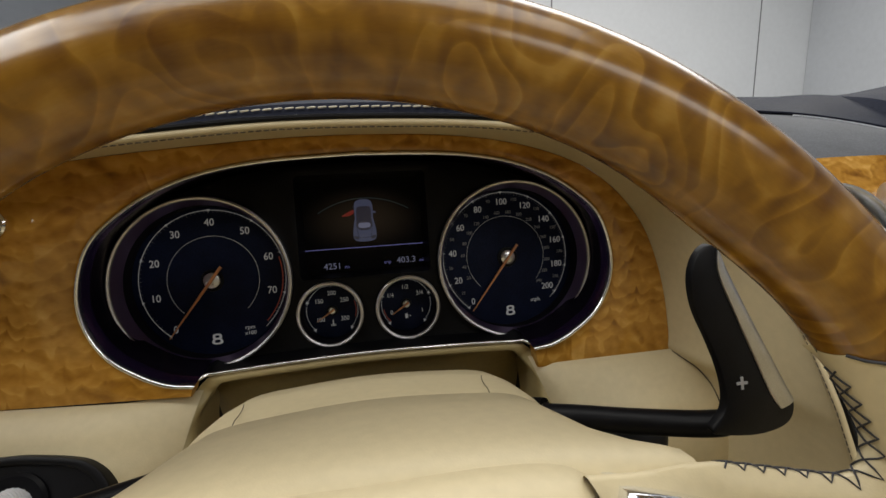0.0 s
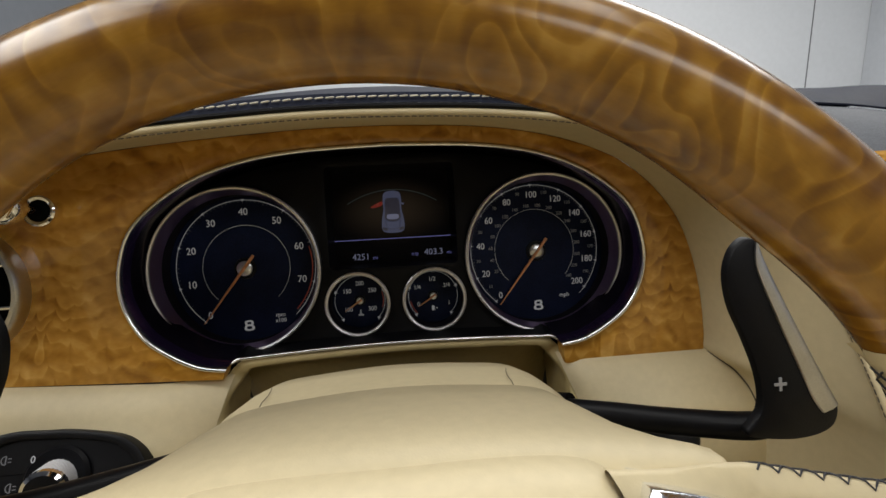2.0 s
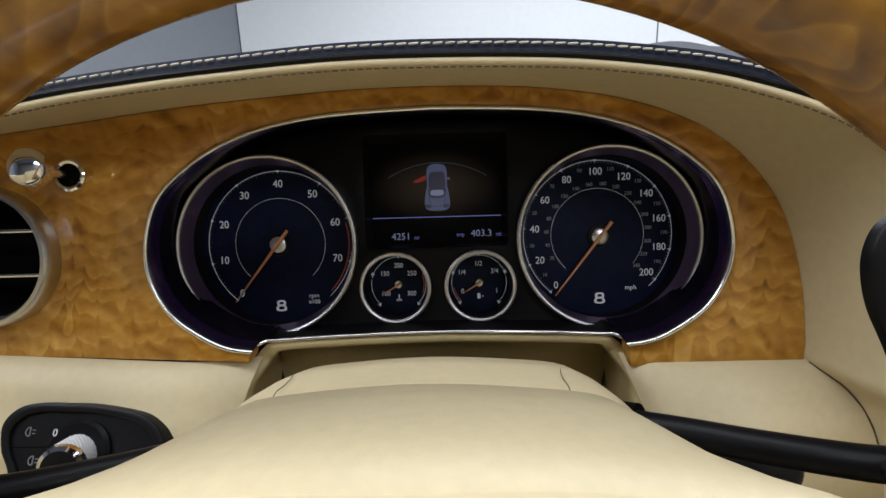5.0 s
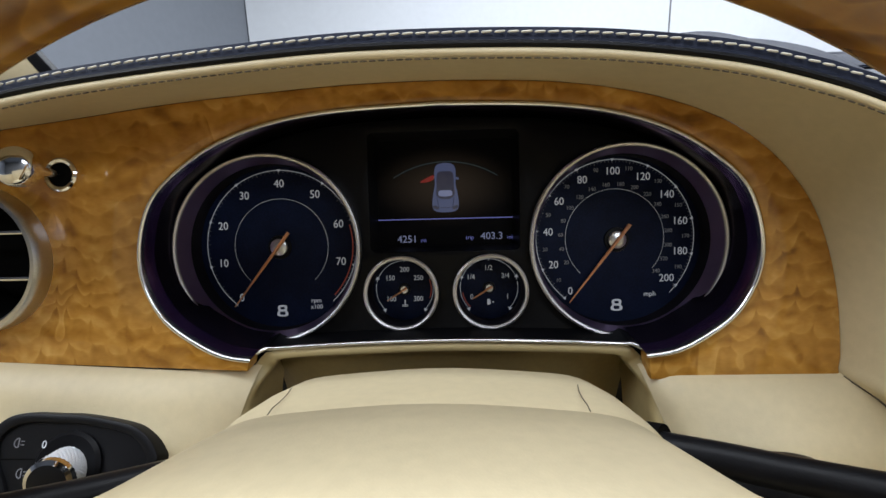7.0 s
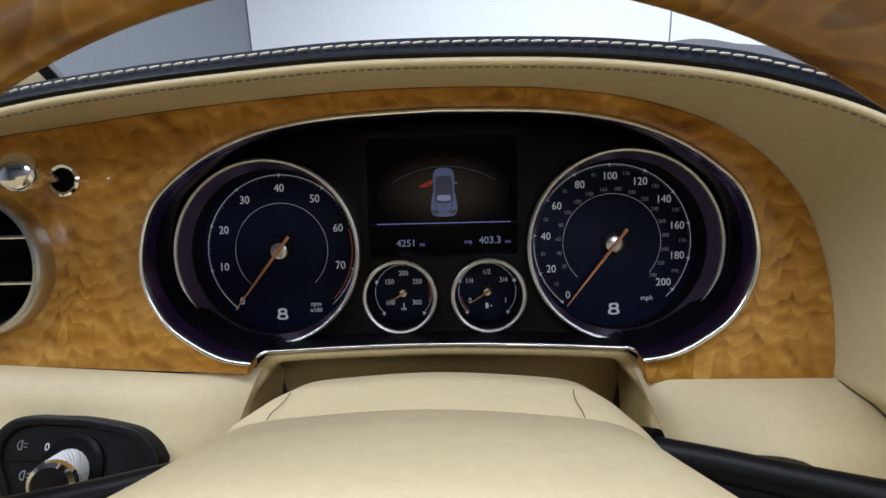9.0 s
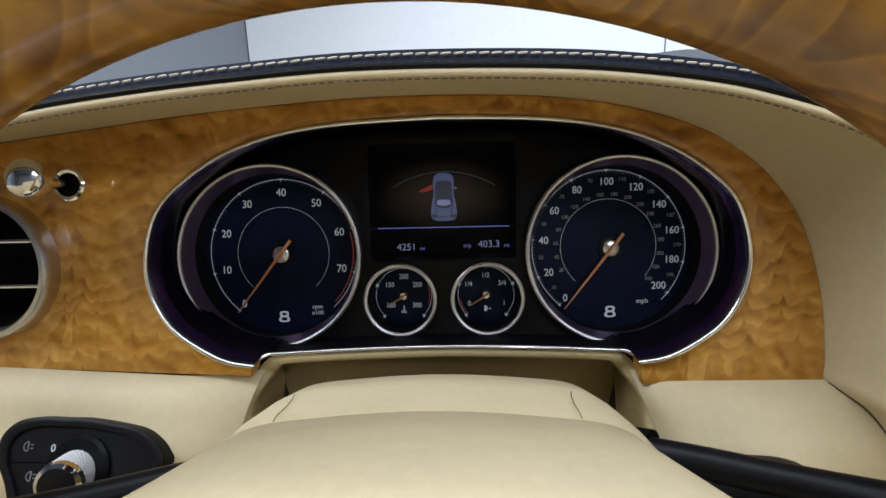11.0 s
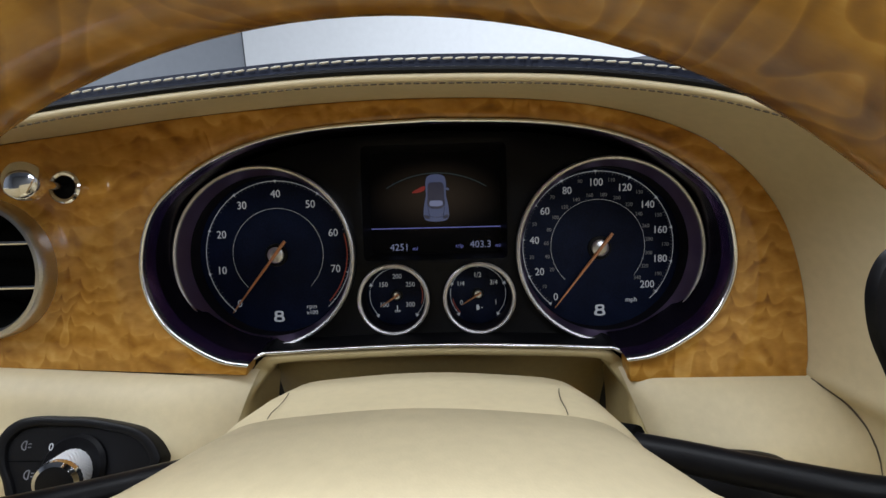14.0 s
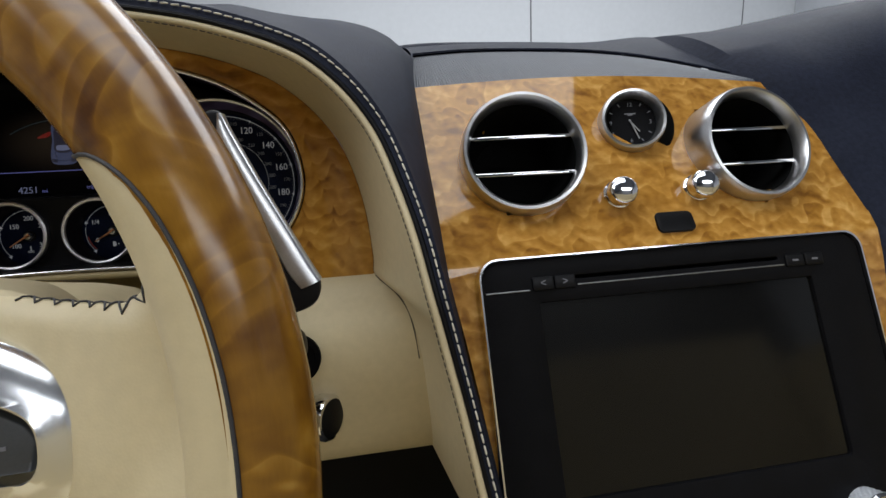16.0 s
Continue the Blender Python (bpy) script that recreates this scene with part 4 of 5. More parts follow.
COWL = [(0.089, 0.0492, -0.096), (0.0895, 0.0512, -0.103), (0.0895, 0.0528, -0.115), (0.089, 0.0530, -0.140), (0.0865, 0.0520, -0.165), (0.080, 0.0475, -0.178), (0.070, 0.036, -0.185)]
COVER = ((0.080, 0.0440, -0.0945, 0), (0.0845, 0.0530, -0.0955, 0), (0.0855, 0.0545, -0.0925, 0), (0.088, 0.0548, -0.075, 0), (0.093, 0.0535, -0.050, 0.3), (0.099, 0.0520, -0.037, 0.7), (0.1035, 0.0508, -0.029, 1), (0.1045, 0.0492, -0.0240, 1), (0.1035, 0.0465, -0.0195, 1), (0.1010, 0.0425, -0.0165, 1), (0.093, 0.036, -0.0150, 1))
part("cover", loft([hub_section(hw, top, -0.06, 0.010, n, sq) for hw, top, n, sq in COVER], True, True), CREAM, wheel, "smooth cream leather hub cover")
PAD = outline([(0, 0.0470), (0.030, 0.0468), (0.054, 0.0450), (0.0640, 0.0405), (0.0655, 0.0300), (0.0620, -0.0100), (0.0520, -0.0520), (0.030, -0.0720), (0, -0.0760), (-0.030, -0.0720), (-0.0520, -0.0520), (-0.0620, -0.0100), (-0.0655, 0.0300), (-0.0640, 0.0405), (-0.054, 0.0450), (-0.030, 0.0468)], 5)
part("airbag_pad", loft([[Vector((x * g, (y + 0.01) * g - 0.01, n)) for x, y in PAD] for g, n in ((1.0, -0.026), (1.005, -0.019), (1.0, -0.0155), (0.985, -0.0115), (0.95, -0.006), (0.86, 0.000), (0.6, 0.0055), (0.25, 0.0075))], True, True), CREAM, wheel, "cream leather centre pad")

SPOKE_TOP = [(0.060, 0.0450), (0.078, 0.0425), (0.094, 0.0415), (0.107, 0.0398), (0.120, 0.0374), (0.131, 0.0360), (0.1390, 0.0357), (0.1443, 0.0388), (0.1460, 0.0452), (0.1445, 0.0530), (0.1418, 0.0602), (0.1386, 0.0672), (0.1350, 0.0742)]
sp = spline([(x, y, 0) for x, y in SPOKE_TOP], 6)
MEET = ((0, -36), (0.17, -27), (0.34, -15), (0.42, -8), (0.5, -1), (0.58, 6), (0.67, 12.5), (0.75, 18), (0.84, 23), (0.92, 27), (1, 30.6))      # where the leather from each point of the edge meets the rim


def joint_q(deg):
    return sum(np.interp(-deg + off, [-q for q, r in JOINT], [r for q, r in JOINT]) for off in (-0.8, 0, 0.8)) / 3


def spoke_height(x, y):
    """Front of the spoke near its edge: flat, rising towards the rim."""
    q = min(1.0, max(0.0, (math.hypot(x, y) - 0.1300) / 0.0300))
    g = min(1.0, max(0.0, (x - 0.118) / 0.022))
    return -0.0128 + 0.16 * max(0.0, 0.105 - x) + 0.20 * min(0.035, max(0.0, x - 0.105)) + 0.0055 * q * q + 0.0034 * g * g * (3 - 2 * g)


spoke_rows = []
for i, p in enumerate(sp):
    f = i / (len(sp) - 1)
    deg = np.interp(f, [u for u, v in MEET], [v for u, v in MEET])
    q = rim_point(radians(deg), radians(joint_q(deg)), 1.03)
    d = Vector((q.x - p.x, q.y - p.y, 0))
    span = d.length
    d = d / max(span, 1e-6)
    roll = min(0.0092, span * 0.5)
    row = [Vector((p.x + d.x * w, p.y + d.y * w, spoke_height(p.x, p.y) - h)) for h, w in ((0.0102, 0.0038 * roll / 0.0092), (0.0090, 0.0024 * roll / 0.0092), (0.0072, 0.0010 * roll / 0.0092), (0.0052, 0.0))]
    for w in (0.0003, 0.0012, 0.0026, 0.0045, 0.0068, 0.0090):
        w *= roll / 0.0092
        row.append(Vector((p.x + d.x * w, p.y + d.y * w, spoke_height(p.x + d.x * w, p.y + d.y * w) - 0.0038 * (1 - w / roll) ** 2)))
    level = row[-1].z
    begin = max(0.0, span * 0.42 - 0.0092)
    for k in range(1, 27):
        w = 0.978 * roll + (span - 0.978 * roll) * k / 26
        g = min(1.0, max(0.0, (w - roll - begin) / max(1e-4, span - roll - begin)))
        g = g * g * (3 - 2 * g)
        flat_z = spoke_height(p.x + d.x * w, p.y + d.y * w) if w < roll + begin else level + (spoke_height(p.x + d.x * (roll + begin), p.y + d.y * (roll + begin)) - level)
        row.append(Vector((p.x + d.x * w, p.y + d.y * w, flat_z * (1 - g) + q.z * g)))
    spoke_rows.append(row)

# lacing: lies on the inner side of the spoke and of the rim's leather, from the back edge to where it rolls to the front
tube_rows = [[rim_point(radians(60 - 1.5 * i), radians(90 + 5 * j), 1.018) for j in range(37)] for i in range(50)]
verts, faces = [], []
for rows in (spoke_rows, tube_rows):
    base, wide = len(verts), len(rows[0])
    verts += [v for r in rows for v in r]
    faces += [(base + a * wide + b, base + a * wide + b + 1, base + (a + 1) * wide + b + 1, base + (a + 1) * wide + b) for a in range(len(rows) - 1) for b in range(wide - 1)]
leather = BVHTree.FromPolygons(verts, faces)
lane = []
for i in range(1, len(sp) - 1):
    if sp[i].x > 0.106:
        run = (sp[i + 1] - sp[i - 1]).normalized()
        way = Vector((run.y, -run.x, 0))
        column_points = []
        for h in np.linspace(0.0086, 0.0026 - 0.0020 * min(1.0, max(0.0, (sp[i].x - 0.132) / 0.01)), 6):
            start = Vector((sp[i].x, sp[i].y, spoke_height(sp[i].x, sp[i].y) - h)) - way * 0.02
            spot = leather.ray_cast(start, way)[0]
            column_points.append((spot if spot else start + way * 0.024) - way * 0.0005)
        lane.append(column_points)
runs = [[c[k] for c in lane] for k in range(6)]
lengths = [0.0]
for a, b in zip(runs[0], runs[0][1:]):
    lengths.append(lengths[-1] + (b - a).length)


def on_lane(run, at):
    i = max(k for k in range(len(lengths)) if lengths[k] <= at)
    i = min(i, len(run) - 2)
    return run[i].lerp(run[i + 1], (at - lengths[i]) / max(1e-6, lengths[i + 1] - lengths[i]))


STEP = 0.0058
count = int(lengths[-1] / STEP)


def lacing(start):
    """A thread that runs to and fro between the edge and the inner holes, lying on the leather."""
    out = []
    for k in range(count):
        for q in range(5):
            out.append(on_lane(runs[q if (k + start) % 2 else 5 - q], (k + q / 5) * STEP))
    return out


lace_a, lace_b = lacing(0), lacing(1)
SILV = outline([(0.0690, 0.0415), (0.0710, 0.0413), (0.085, 0.0372), (0.100, 0.0316), (0.1125, 0.0250), (0.1215, 0.0178), (0.1262, 0.0090), (0.1272, -0.0040), (0.1255, -0.0160), (0.1200, -0.0300), (0.100, -0.0400), (0.0640, -0.0420), (0.0620, -0.0100), (0.0645, 0.0200), (0.0675, 0.0395)], 6)
KEYPAD = outline([(0.0705, 0.0238), (0.088, 0.0200), (0.104, 0.0146), (0.1135, 0.0098), (0.1172, 0.0035), (0.1160, -0.0062), (0.104, -0.0060), (0.0700, -0.0040), (0.0675, 0.0090)], 6)


def by_angle(loop, cx, cy, n=96):
    """A loop resampled at even angles about a point."""
    polar = sorted((math.atan2(y - cy, x - cx), math.hypot(x - cx, y - cy)) for x, y in loop)
    ang, rad = [a for a, r in polar], [r for a, r in polar]
    return [(cx + r * math.cos(a), cy + r * math.sin(a)) for a, r in ((-math.pi + 2 * math.pi * k / n, np.interp(-math.pi + 2 * math.pi * k / n, ang, rad, period=2 * math.pi)) for k in range(n))]


SLANT = Matrix(((1, 0, 0, 0), (0, 1, 0, 0), (-0.154, 0, 1, 0.154 * 0.071 + 0.001), (0, 0, 0, 1)))   # the switch face falls away towards the rim
silver_edge, key_edge = by_angle(SILV, 0.0905, 0.0045), by_angle(KEYPAD, 0.0905, 0.0045)
for sx in (1, -1):
    mir = Matrix.Diagonal((sx if sx > 0 else -1.11, 1, 1, 1))

    def bit(name, bm, mat, parent, label="", smooth=40):
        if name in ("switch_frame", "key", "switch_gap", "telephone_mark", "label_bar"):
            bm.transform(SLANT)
        bm.transform(mir)
        return part(name, bm, mat, parent, label, smooth=smooth)

    bit("spoke", loft(spoke_rows), CREAM, wheel, "cream leather spoke")
    tagged(bit("cross_stitching", joined(tube(lace_a, 0.00032, 5), tube(lace_b, 0.00032, 5)), DARKTHREAD, wheel, "black zigzag hand stitching"), kind="stuff")
    rings = [(0.0, -0.0205), (0.0, -0.0066), (0.006, -0.0056), (0.02, -0.0050), (0.14, -0.0034), (0.32, -0.0015), (0.55, -0.0003), (0.74, 0.0004), (0.92, 0.0015), (0.965, 0.0014), (1.0, -0.0060)]
    frame_part = bit("switch_frame", loft([[Vector((a[0] + (b[0] - a[0]) * f, a[1] + (b[1] - a[1]) * f, h)) for a, b in zip(silver_edge, key_edge)] for f, h in rings], True), SILVER, wheel, "brushed silver switch surround")
    bit("switch_gap", plate([(0.0634 + 0.0003 * k, 0.037 - 0.004 * k) for k in range(18)] + [(0.0610, -0.035), (0.0612, 0.0), (0.0622, 0.039)], [], lambda u, v, d: (u, v, -0.0045 + d), 0.004), VOID, wheel, "dark gap beside the pad", smooth=0)
    for k, (x0, x1, ya, yb) in enumerate(((0.0700, 0.0828, 0.0222, 0.0194), (0.0842, 0.0985, 0.0190, 0.0146), (0.0998, 0.1150, 0.0142, 0.0066))):
        bit("key", plate([(x0, -0.0042 - 0.02 * (x0 - 0.068)), (x1, -0.0042 - 0.02 * (x1 - 0.068)), (x1 + 0.0015 * (k == 2), yb * 0.4), (x1 - 0.001, yb), ((x0 + x1) / 2, (ya + yb) / 2 + 0.0008), (x0, ya)], [], lambda u, v, d: (u, v, -0.0006 + d), 0.003, 0.0006), GREYKEY, frame_part, "dark grey rubber key")
    if sx > 0:
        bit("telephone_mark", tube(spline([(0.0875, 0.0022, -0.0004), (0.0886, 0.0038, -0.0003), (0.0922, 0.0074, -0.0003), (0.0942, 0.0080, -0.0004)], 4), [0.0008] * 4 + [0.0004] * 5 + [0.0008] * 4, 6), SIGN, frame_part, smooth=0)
        bit("label_bar", box(0.1032, 0.1105, 0.0012, 0.0022, -0.0005, -0.0003), DIM, frame_part, smooth=0)

# ---- steering column ----
column = thing("steering_column", WM, "cream column cowl with black shift paddles", "steering column")
part("cowl", loft([hub_section(hw, top, -0.055, 0.009, n) for hw, top, n in COWL], True, True), CREAM, column, "smooth cream column cowl")
for sx, x in ((1, 0.0555), (-1, -0.0590)):
    part("cowl_seam", tube([(x + sx * 0.004 * k / 8 * (k / 8), 0.0530 - 0.010 * (x / 0.089) ** 2 * 0.75 + (-0.0012 if k == 0 else 0.0) + 0.00045, -0.100 - 0.034 * k / 8) for k in range(9)], 0.0002, 6), DASHTHREAD, column, "fine cowl seam")


def paddle(sx):
    drop = Matrix.Translation((0, 0, 0 if sx > 0 else 0.0065))

    def X(x):
        return x if sx > 0 else -0.0022 - x
    plane_y = lambda z: -0.1515 + 0.195 * (z - 0.9742)
    blade = [(0.1425, 0.9752), (0.1462, 0.9755), (0.1481, 0.9740), (0.1497, 0.9690), (0.1592, 0.9478), (0.1688, 0.9286), (0.1765, 0.9135), (0.1806, 0.9068), (0.1803, 0.9010), (0.1775, 0.8972), (0.1715, 0.8948), (0.1630, 0.8938), (0.1550, 0.8942), (0.1480, 0.8952), (0.1418, 0.8965), (0.1408, 0.8990), (0.1432, 0.9016), (0.1462, 0.9050), (0.1477, 0.9095), (0.1475, 0.9160), (0.1456, 0.9245), (0.1414, 0.9360), (0.1366, 0.9475), (0.1348, 0.9570), (0.1352, 0.9645), (0.1380, 0.9712)]
    lp = [(X(x), z) for x, z in outline(blade, 4)]
    b = part("paddle", into(plate(lp, [], lambda u, v, d: (u, plane_y(v) - d, v), 0.0040, 0.0013), drop @ WM), PLASTIC, column, "matt black shift paddle")
    arm = spline([(X(0.078), -0.110, 0.8824), (X(0.0855), -0.1155, 0.8832), (X(0.1030), -0.1235, 0.8844), (X(0.1205), -0.1325, 0.8857), (X(0.1390), -0.1440, 0.8888), (X(0.1500), -0.1530, 0.8925), (X(0.1590), -0.1580, 0.8958), (X(0.1690), -0.1600, 0.8995)], 5)
    part("arm", into(tube(arm, [0.0068 - 0.0006 * k / (len(arm) - 1) if k < len(arm) - 9 else 0.0062 - 0.0003 * (k - len(arm) + 9) for k in range(len(arm))], 16, flat=0.94), drop @ WM), PLASTIC, b, "round black arm")
    inner = spline([(X(0.1471), 0, 0.9742), (X(0.1470), 0, 0.9640), (X(0.1540), 0, 0.9455), (X(0.1625), 0, 0.9255), (X(0.1690), 0, 0.9105), (X(0.1732), 0, 0.9042)], 6)
    outer = spline([(X(0.1484), 0, 0.9744), (X(0.1512), 0, 0.9670), (X(0.1600), 0, 0.9482), (X(0.1696), 0, 0.9290), (X(0.1772), 0, 0.9139), (X(0.1811), 0, 0.9068)], 6)
    band = [[Vector((p.x + (q.x - p.x) * f, plane_y(p.z + (q.z - p.z) * f) - h, p.z + (q.z - p.z) * f)) for p, q in zip(inner, outer)] for f, h in ((0.0, -0.002), (0.0, 0.0004), (0.06, 0.0009), (0.5, 0.0010), (0.88, 0.0003), (1.0, -0.0008), (1.02, -0.0050))]
    part("trim_strip", into(loft(band), drop @ WM), SATIN, b, "satin metal edge strip")
    sign = [box(X(0.1553) - 0.0026, X(0.1553) + 0.0026, -0.0002, 0.0002, 0.9165, 0.9176)]
    if sx > 0:
        sign.append(box(X(0.1553) - 0.0006, X(0.1553) + 0.0006, -0.0002, 0.0002, 0.9144, 0.9197))
    bm = joined(*sign)
    for v in bm.verts:
        v.co.y += plane_y(v.co.z) - 0.0003
    part("sign", into(bm, drop @ WM), SIGN, b, "small pale sign", smooth=0)
    part("arm_boot", into(tube([(X(0.076), -0.106, 0.8800), (X(0.0862), -0.1150, 0.8835)], 0.0086, 14), drop @ WM), VOID, column, "dark opening for the arm")


paddle(1)
paddle(-1)
stalk = part("stalk", into(tube(spline([(0.080, -0.088, 0.850), (0.098, -0.092, 0.851), (0.112, -0.096, 0.852), (0.138, -0.101, 0.8535), (0.155, -0.103, 0.8535), (0.163, -0.104, 0.8530)], 5), [0.004] * 5 + [0.006, 0.0085, 0.0112, 0.0130, 0.0140] + [0.0146] * 8 + [0.0143, 0.0138, 0.0132, 0.0122, 0.0108, 0.0090, 0.0062, 0.0030], 18), WM), PLASTIC, column, "black control stalk")
for text, x in (("TRIP", 0.120), ("PDC", 0.1345)):
    part("stalk_print", into(letters(text, 0.0042, pose(x, -0.1172 - 0.12 * (x - 0.134), 0.8512, 90)), WM), DIM, stalk, smooth=0)
part("label_bar", into(box(0.147, 0.151, -0.1196, -0.1186, 0.8500, 0.8522), WM), DIM, stalk, smooth=0)


# ---- vents, pulls, clock, screen, switches ----
def vent(m, r, h, label, group, bars, lean):
    v = thing("air_vent", m, label, "air vent", group)
    part("ring", lathe([(r, -0.012), (r, h * 0.55), (r - 0.0006, h * 0.85), (r - 0.0016, h), (r - 0.0034, h + 0.0002), (r - 0.0048, h - 0.0016), (r - 0.0054, h - 0.010), (r - 0.0058, -0.012)], 72), SATIN, v, "satin metal vent ring")
    part("duct", lathe([(r - 0.0055, h - 0.009), (r - 0.0080, -0.010), (r - 0.012, -0.030), (0.0, -0.031)], 48), VOID, v, "black duct")
    for y in bars:
        w = math.sqrt((r - 0.0053) ** 2 - y * y)
        bm = box(-w, w, -0.0011, 0.0011, -0.006, 0.0, 0.0005)
        part("slat", bm, CHROME, v, "thin chrome slat", at=pose(0, y, h - 0.008, lean))
    return v


WT = 90 - math.degrees(math.atan(0.155))
vent(pose(VX, WY(VZ) - 0.001, VZ, WT), 0.0395, 0.009, "round satin metal air vent in the wood fascia", "round dash vents", (0.0142, -0.0108), 0)
for m in STACK_VENTS:
    vent(m, 0.0385, 0.016, "round satin metal air vent in the centre stack", "round dash vents", (0.0110, -0.0125), 0)


def pull(m, reach, r, label):
    p = thing("pull_knob", m, label, "knob", "organ stop pulls")
    part("collar", lathe([(0.0088, -0.002), (0.0090, 0.0008), (0.0080, 0.0016), (0.0066, 0.0010), (0.0062, -0.003), (0.0, -0.004)], 32), CHROME, p, "chrome collar")
    part("socket", lathe([(0.0064, 0.0006), (0.0, 0.0004)], 24), VOID, p, smooth=0)
    part("rod", lathe([(0.0022, 0.0), (0.0022, reach)], 16, True), CHROME, p, "thin chrome rod")
    part("knob", lathe([(0.0, reach - 0.003), (r * 0.60, reach - 0.0028), (r * 0.66, reach - 0.001), (r * 0.95, reach + 0.0004), (r, reach + 0.0025), (r, reach + 0.0062), (r * 0.95, reach + 0.0078), (r * 0.78, reach + 0.0092), (r * 0.40, reach + 0.0102), (0, reach + 0.0105)], 40), CHROME, p, "round polished chrome knob")


pull(pose(-0.2015, WY(0.9895) - 0.0005, 0.9895, WT - 4, 0, 1), 0.0205, 0.0096, "polished chrome pull knob beside the side vent")
pull(pose(0.3560, SY(0.924) - 0.004, 0.924, ST + 14, 0, -6), 0.0030, 0.0088, "polished chrome pull knob under the clock")
pull(pose(0.4110, SY(0.925) - 0.004, 0.925, ST + 14, 0, -6), 0.0030, 0.0088, "polished chrome pull knob under the clock")

ck = thing("clock", pose(0.3800, SY(0.9665) - 0.004, 0.9665, ST + 16, 0, -14), "small round analogue clock with a chrome rim", "clock")
part("pod", lathe([(0.0240, -0.014), (0.0238, -0.002), (0.0225, -0.0015), (0.010, -0.0025)], 48), VOID, ck, "black clock socket", at=pose(0.0072, -0.0010, 0.0035, 0, 8))
part("rim", lathe([(0.0212, -0.004), (0.0212, 0.010), (0.0203, 0.0125), (0.0186, 0.0130), (0.0174, 0.0110), (0.0168, 0.004)], 56), SATIN, ck, "satin chrome rim")
cf = part("face", lathe([(0.0, 0.0045), (0.0172, 0.0045)], 48), NAVBLACK, ck, "black clock face", smooth=0)
part("hour_marks", joined(*[tick(0.0152, a, 0.0022, 0.0006, 0.0048) for a in range(0, 360, 30) if a % 90], box(-0.0036, 0.0036, 0.0058, 0.0066, 0.0047, 0.0049), box(-0.0016, 0.0016, 0.0050, 0.0058, 0.0047, 0.0049)), DIM, cf, "pale hour marks", smooth=0)
for text, x, y in (("12", 0.0, 0.0125), ("3", 0.0128, 0.0), ("6", 0.0, -0.0125), ("9", -0.0128, 0.0)):
    part("numeral", letters(text, 0.0038, pose(x, y, 0.0048)), DIM, cf, smooth=0)
for a, ln in ((-52, 0.0085), (-68, 0.0125)):
    part("clock_pointer", box(-0.002, ln, -0.00035, 0.00035, 0, 0.0004), SIGN, ck, "thin silver clock pointer", at=pose(0, 0, 0.0056, 0, 0, a), smooth=0)

tagged(part("sensor_window", plate(rounded(-0.0125, 0.0125, -0.0068, 0.0068, 0.0035), [], lambda u, v, d: (u, v, 0.0006 + d), 0.004, 0.0004), PLASTIC, at=pose(0.3885, SY(0.9065) - 0.0025, 0.9065, ST)), "small rounded black sensor window", "sensor")

NT = 90 - math.degrees(math.atan(0.40))
nav = thing("touchscreen", pose(0.3820, SY(0.83) - 0.0045, 0.83, NT), "switched-off touchscreen in a black bezel with a chrome edge", "touchscreen")
NL = rounded(-0.1225, 0.1225, -0.110, 0.0690, 0.011, 6)
part("chrome_edge", loft([[Vector((x * g, -0.0205 + (y + 0.0205) * (1 + (g - 1) * 1.37), z)) for x, y in NL] for g, z in ((1.005, -0.004), (1.005, 0.0018), (1.002, 0.0034), (0.9945, 0.0034), (0.9925, 0.0014), (0.991, -0.002))], True), CHROME, nav, "thin chrome edge")
part("bezel", plate([(x * 0.9915, -0.0205 + (y + 0.0205) * 0.9885) for x, y in NL], [rounded(-0.0895, 0.0845, -0.0605, 0.0430, 0.0015), rounded(-0.068, 0.064, 0.0548, 0.0568, 0.0009, 3)], lambda u, v, d: (u, v, 0.0014 + d), 0.005, 0.0008), NAVBLACK, nav, "black plastic bezel with a disc slot")
part("screen_glass", plate(rounded(-0.0898, 0.0848, -0.0608, 0.0433, 0.001), [], lambda u, v, d: (u, v, -0.0006 + d), 0.002), GLASS, nav, "dark glass screen", smooth=0)
part("bezel_ridge", joined(tube([(-0.1195, 0.0505, 0.0016), (-0.0945, 0.0505, 0.0016)], 0.0004, 6), tube([(-0.0660, 0.0515, 0.0016), (0.0670, 0.0515, 0.0016)], 0.0004, 6)), SATIN, nav, "thin moulded ridge")
part("slot_liner", box(-0.069, 0.065, 0.0540, 0.0575, -0.006, -0.0045), VOID, nav, smooth=0)
for x, mk in ((-0.0865, "<"), (-0.0735, ">"), (0.0745, ""), (0.0880, "")):
    kb = part("button", plate(rounded(x - 0.0062, x + 0.0062, 0.0500, 0.0575, 0.001), [], lambda u, v, d: (u, v, 0.0026 + d), 0.003, 0.0006), PLASTIC, nav, "small black button")
    if mk:
        part("arrow_mark", letters(mk, 0.0062, pose(x, 0.0537, 0.0028)), DIM, kb, smooth=0)
    else:
        part("label_bar", box(x - 0.002, x + 0.002, 0.0530, 0.0542, 0.0027, 0.0029), DIM, kb, smooth=0)

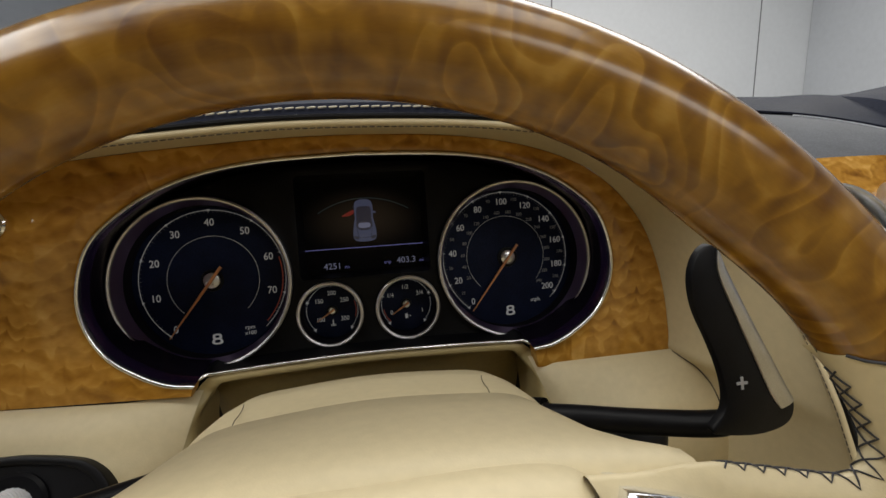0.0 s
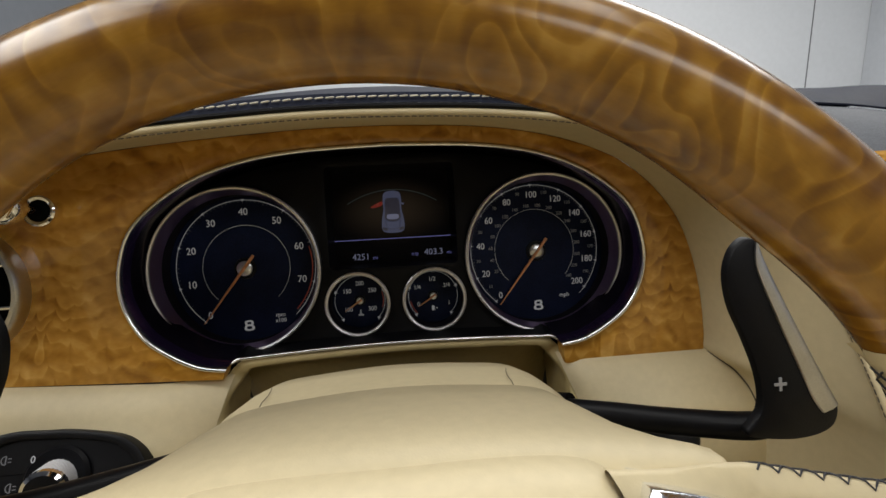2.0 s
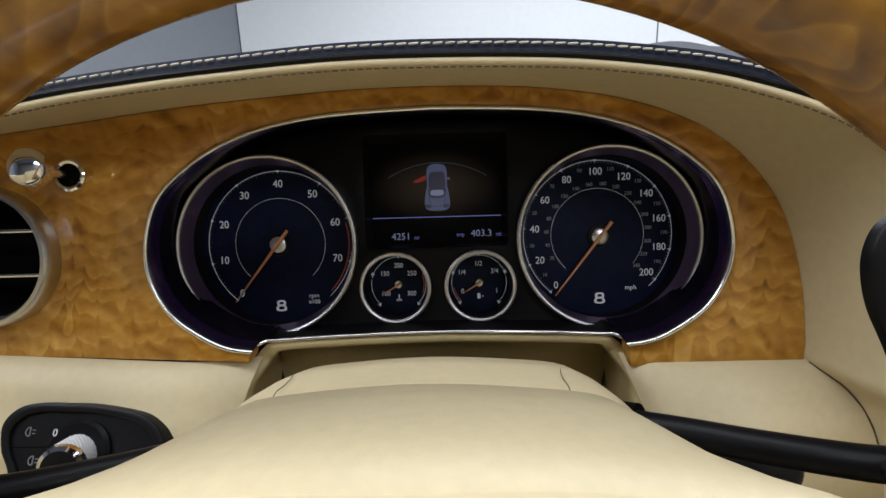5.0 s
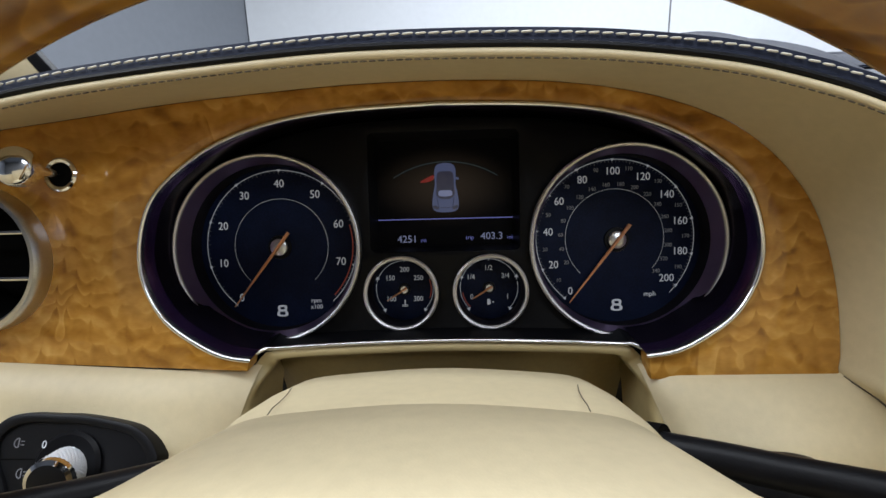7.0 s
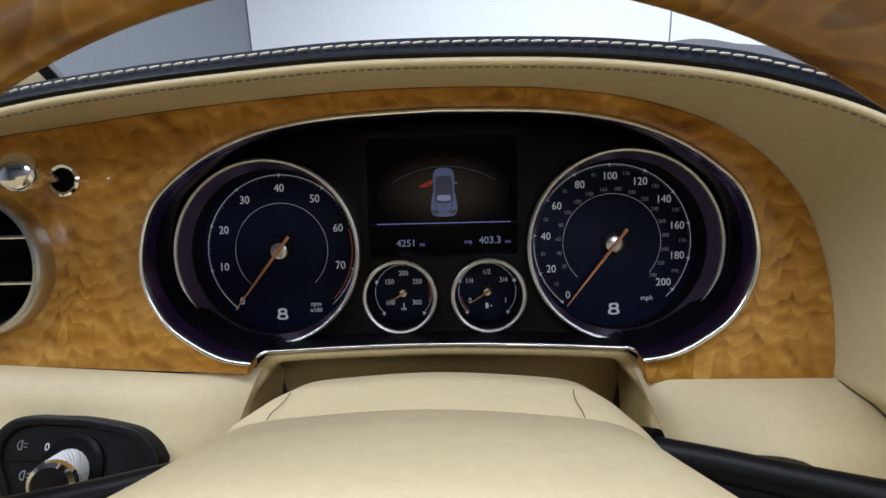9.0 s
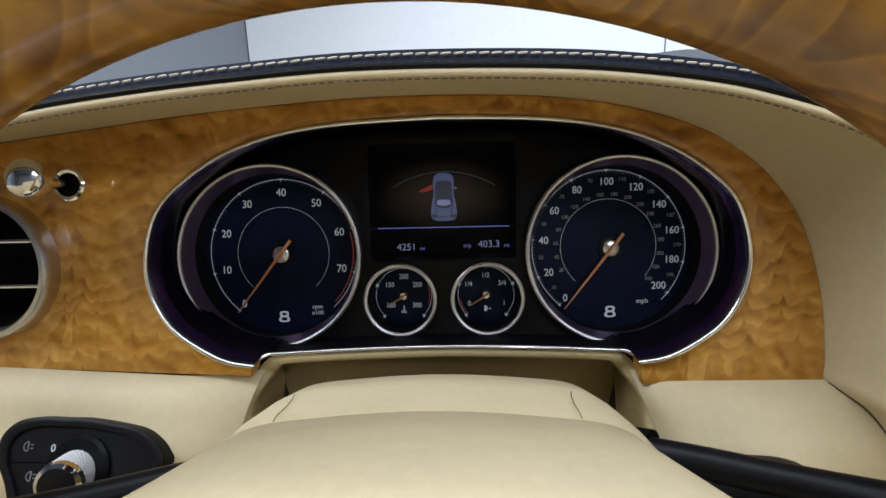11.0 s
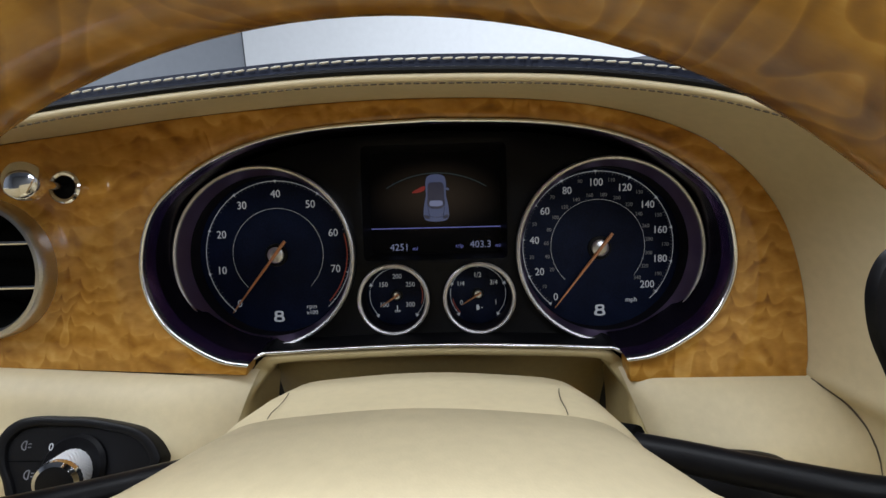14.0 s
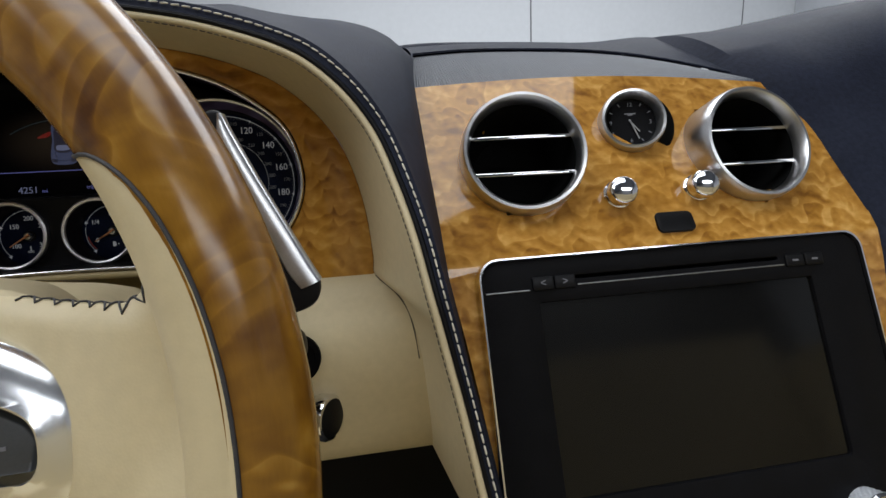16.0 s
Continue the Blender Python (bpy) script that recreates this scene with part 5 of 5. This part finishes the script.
grip = bmesh.new()
rows = [[grip.verts.new(((0.0125 + (0.0004 if (i + j) % 2 else 0)) * math.cos(2 * math.pi * i / 48), (0.0125 + (0.0004 if (i + j) % 2 else 0)) * math.sin(2 * math.pi * i / 48), 0.001 + 0.0016 * j)) for i in range(48)] for j in range(8)]
for a, b in zip(rows, rows[1:]):
    for i in range(48):
        grip.faces.new((a[i], a[(i + 1) % 48], b[(i + 1) % 48], b[i]))
bmesh.ops.triangulate(grip, faces=grip.faces[:])
volume = part("knob", grip, KNURL, nav, "knurled chrome turning knob", at=pose(0.0840, -0.0905, 0), smooth=0)
part("knob_cap", lathe([(0.0126, 0.0120), (0.0128, 0.0130), (0.0115, 0.0142), (0.0, 0.0144)], 36), CHROME, volume, "polished chrome cap")

# light switch on the lower panel
LS = 60.0
lsw = thing("light_switch", pose(-0.1905, -0.0795, 0.8490, LS), "black light switch panel with a knurled chrome knob", "light switch")
shape = outline([(0.0480, 0.000), (0.0468, 0.0078), (0.0400, 0.0150), (0.0300, 0.0197), (0.0072, 0.0238), (-0.0085, 0.0246), (-0.0222, 0.0250), (-0.0335, 0.0225), (-0.0400, 0.0145), (-0.0382, 0.003), (-0.033, -0.006), (-0.024, -0.0195), (0.0, -0.026), (0.034, -0.019)], 5)
part("panel_rim", plate(shape, [[(0.004 + (x - 0.004) * 0.87, y * 0.82 - 0.0004) for x, y in shape]], lambda u, v, d: (u, v, 0.0035 + d), 0.016, 0.0015), PLASTIC, lsw, "raised black rim")
plt = part("panel", plate([(0.004 + (x - 0.004) * 0.88, y * 0.83 - 0.0004) for x, y in shape], [], lambda u, v, d: (u, v, 0.0015 + d), 0.006), PLASTIC, lsw, "matt black panel")
kn = part("knob_base", lathe([(0.0172, 0.001), (0.0172, 0.0030), (0.0155, 0.0045), (0.0105, 0.0046), (0.0, 0.0046)], 40), GLOSS, lsw, "gloss black knob base", at=pose(0.0035, -0.001, 0))
knob_bm = bmesh.new()
rings = []
for j in range(13):
    h = 0.001 + 0.0132 * j / 12
    rings.append([knob_bm.verts.new(((0.0108 + (0.0004 if (i + j) % 2 else 0)) * math.cos(2 * math.pi * i / 64), (0.0108 + (0.0004 if (i + j) % 2 else 0)) * math.sin(2 * math.pi * i / 64), h)) for i in range(64)])
for a, b in zip(rings, rings[1:]):
    for i in range(64):
        knob_bm.faces.new((a[i], a[(i + 1) % 64], b[(i + 1) % 64], b[i]))
bmesh.ops.triangulate(knob_bm, faces=knob_bm.faces[:])
KNOB = pose(0, 0, 0, 16, 10, 0)
part("knurled_grip", knob_bm, KNURL, kn, "knurled chrome grip", at=KNOB, smooth=0)
part("knob_cap", lathe([(0.0104, 0.0138), (0.0111, 0.0145), (0.0106, 0.0166), (0.0086, 0.0176)], 40), CHROME, kn, "polished chrome band", at=KNOB)
part("knob_face", lathe([(0.0088, 0.0174), (0.0062, 0.0180), (0.0, 0.0183)], 32), PLASTIC, kn, "black knob face", at=KNOB)
part("zero_mark", letters("0", 0.0052, pose(-0.0089, 0.0098, 0.0048)), MARK, plt, smooth=0)
for x, y in ((-0.0252, 0.0105), (-0.0205, -0.0036)):
    part("lamp_mark", joined(arc(0.0022, 90, 270, 0.0006, 0.0018, 12), box(-0.0002, 0.0004, -0.0022, 0.0022, 0.0016, 0.0018), box(0.0012, 0.0030, 0.0005, 0.0010, 0.0016, 0.0018), box(0.0012, 0.0030, -0.0012, -0.0007, 0.0016, 0.0018)), DIM, plt, at=pose(x, y, 0), smooth=0)
part("panel_groove", box(-0.0335, -0.0142, 0.0026, 0.0031, 0.0013, 0.0018), VOID, plt, smooth=0)

# start button and key socket on the lower panel
ig = thing("ignition_switch", pose(0.1570, -0.0790, 0.7985, 86, 0, 60), "chrome start knob on the cream lower panel", "ignition switch")
part("body", lathe([(0.0150, -0.006), (0.0150, 0.002), (0.0138, 0.004), (0.0128, 0.0045), (0.0132, 0.006), (0.0140, 0.0075), (0.0140, 0.0145), (0.0130, 0.0160), (0.0115, 0.0164)], 44), CHROME, ig, "polished chrome body")
part("cap", lathe([(0.0118, 0.0160), (0.0100, 0.0168), (0.0, 0.0172)], 32), PLASTIC, ig, "black cap")
tagged(part("key_socket", lathe([(0.0150, -0.002), (0.0150, 0.0015), (0.0125, 0.002), (0.0118, 0.0006), (0.0, 0.0004)], 40), VOID, at=pose(0.1525, -0.0830, 0.8385, 85)), "round dark key socket in the cream panel", "socket")

# windscreen pillar trim beyond the hood
pil = thing("windscreen_pillar", pose(-0.5, 0.25, 1.08), "cream windscreen pillar trim beside the dark glass border", "pillar")
PMX = pose(-0.5, 0.25, 1.08)
part("trim", into(tube([(-0.50, 0.22, 1.00), (-0.51, 0.26, 1.09), (-0.56, 0.10, 1.25), (-0.62, -0.2, 1.45)], 0.035, 16, flat=0.6), PMX), CREAM, pil, "cream pillar trim")
part("corner_trim", into(plate([(-0.54, 1.118), (-0.4605, 1.118), (-0.4285, 1.075), (-0.54, 1.075)], [], lambda u, v, d: (u, 0.236 - d, v), 0.01, 0.002), PMX), CREAM, pil, "cream corner trim")
# black dotted band at the glass edge, built as a plain plate
part("glass_border", into(plate([(-0.460, 1.118), (-0.444, 1.118), (-0.410, 1.075), (-0.428, 1.075)], [], lambda u, v, d: (u, 0.235 - d, v), 0.01, 0.002), PMX), PLASTIC, pil, "black border band of the windscreen glass")
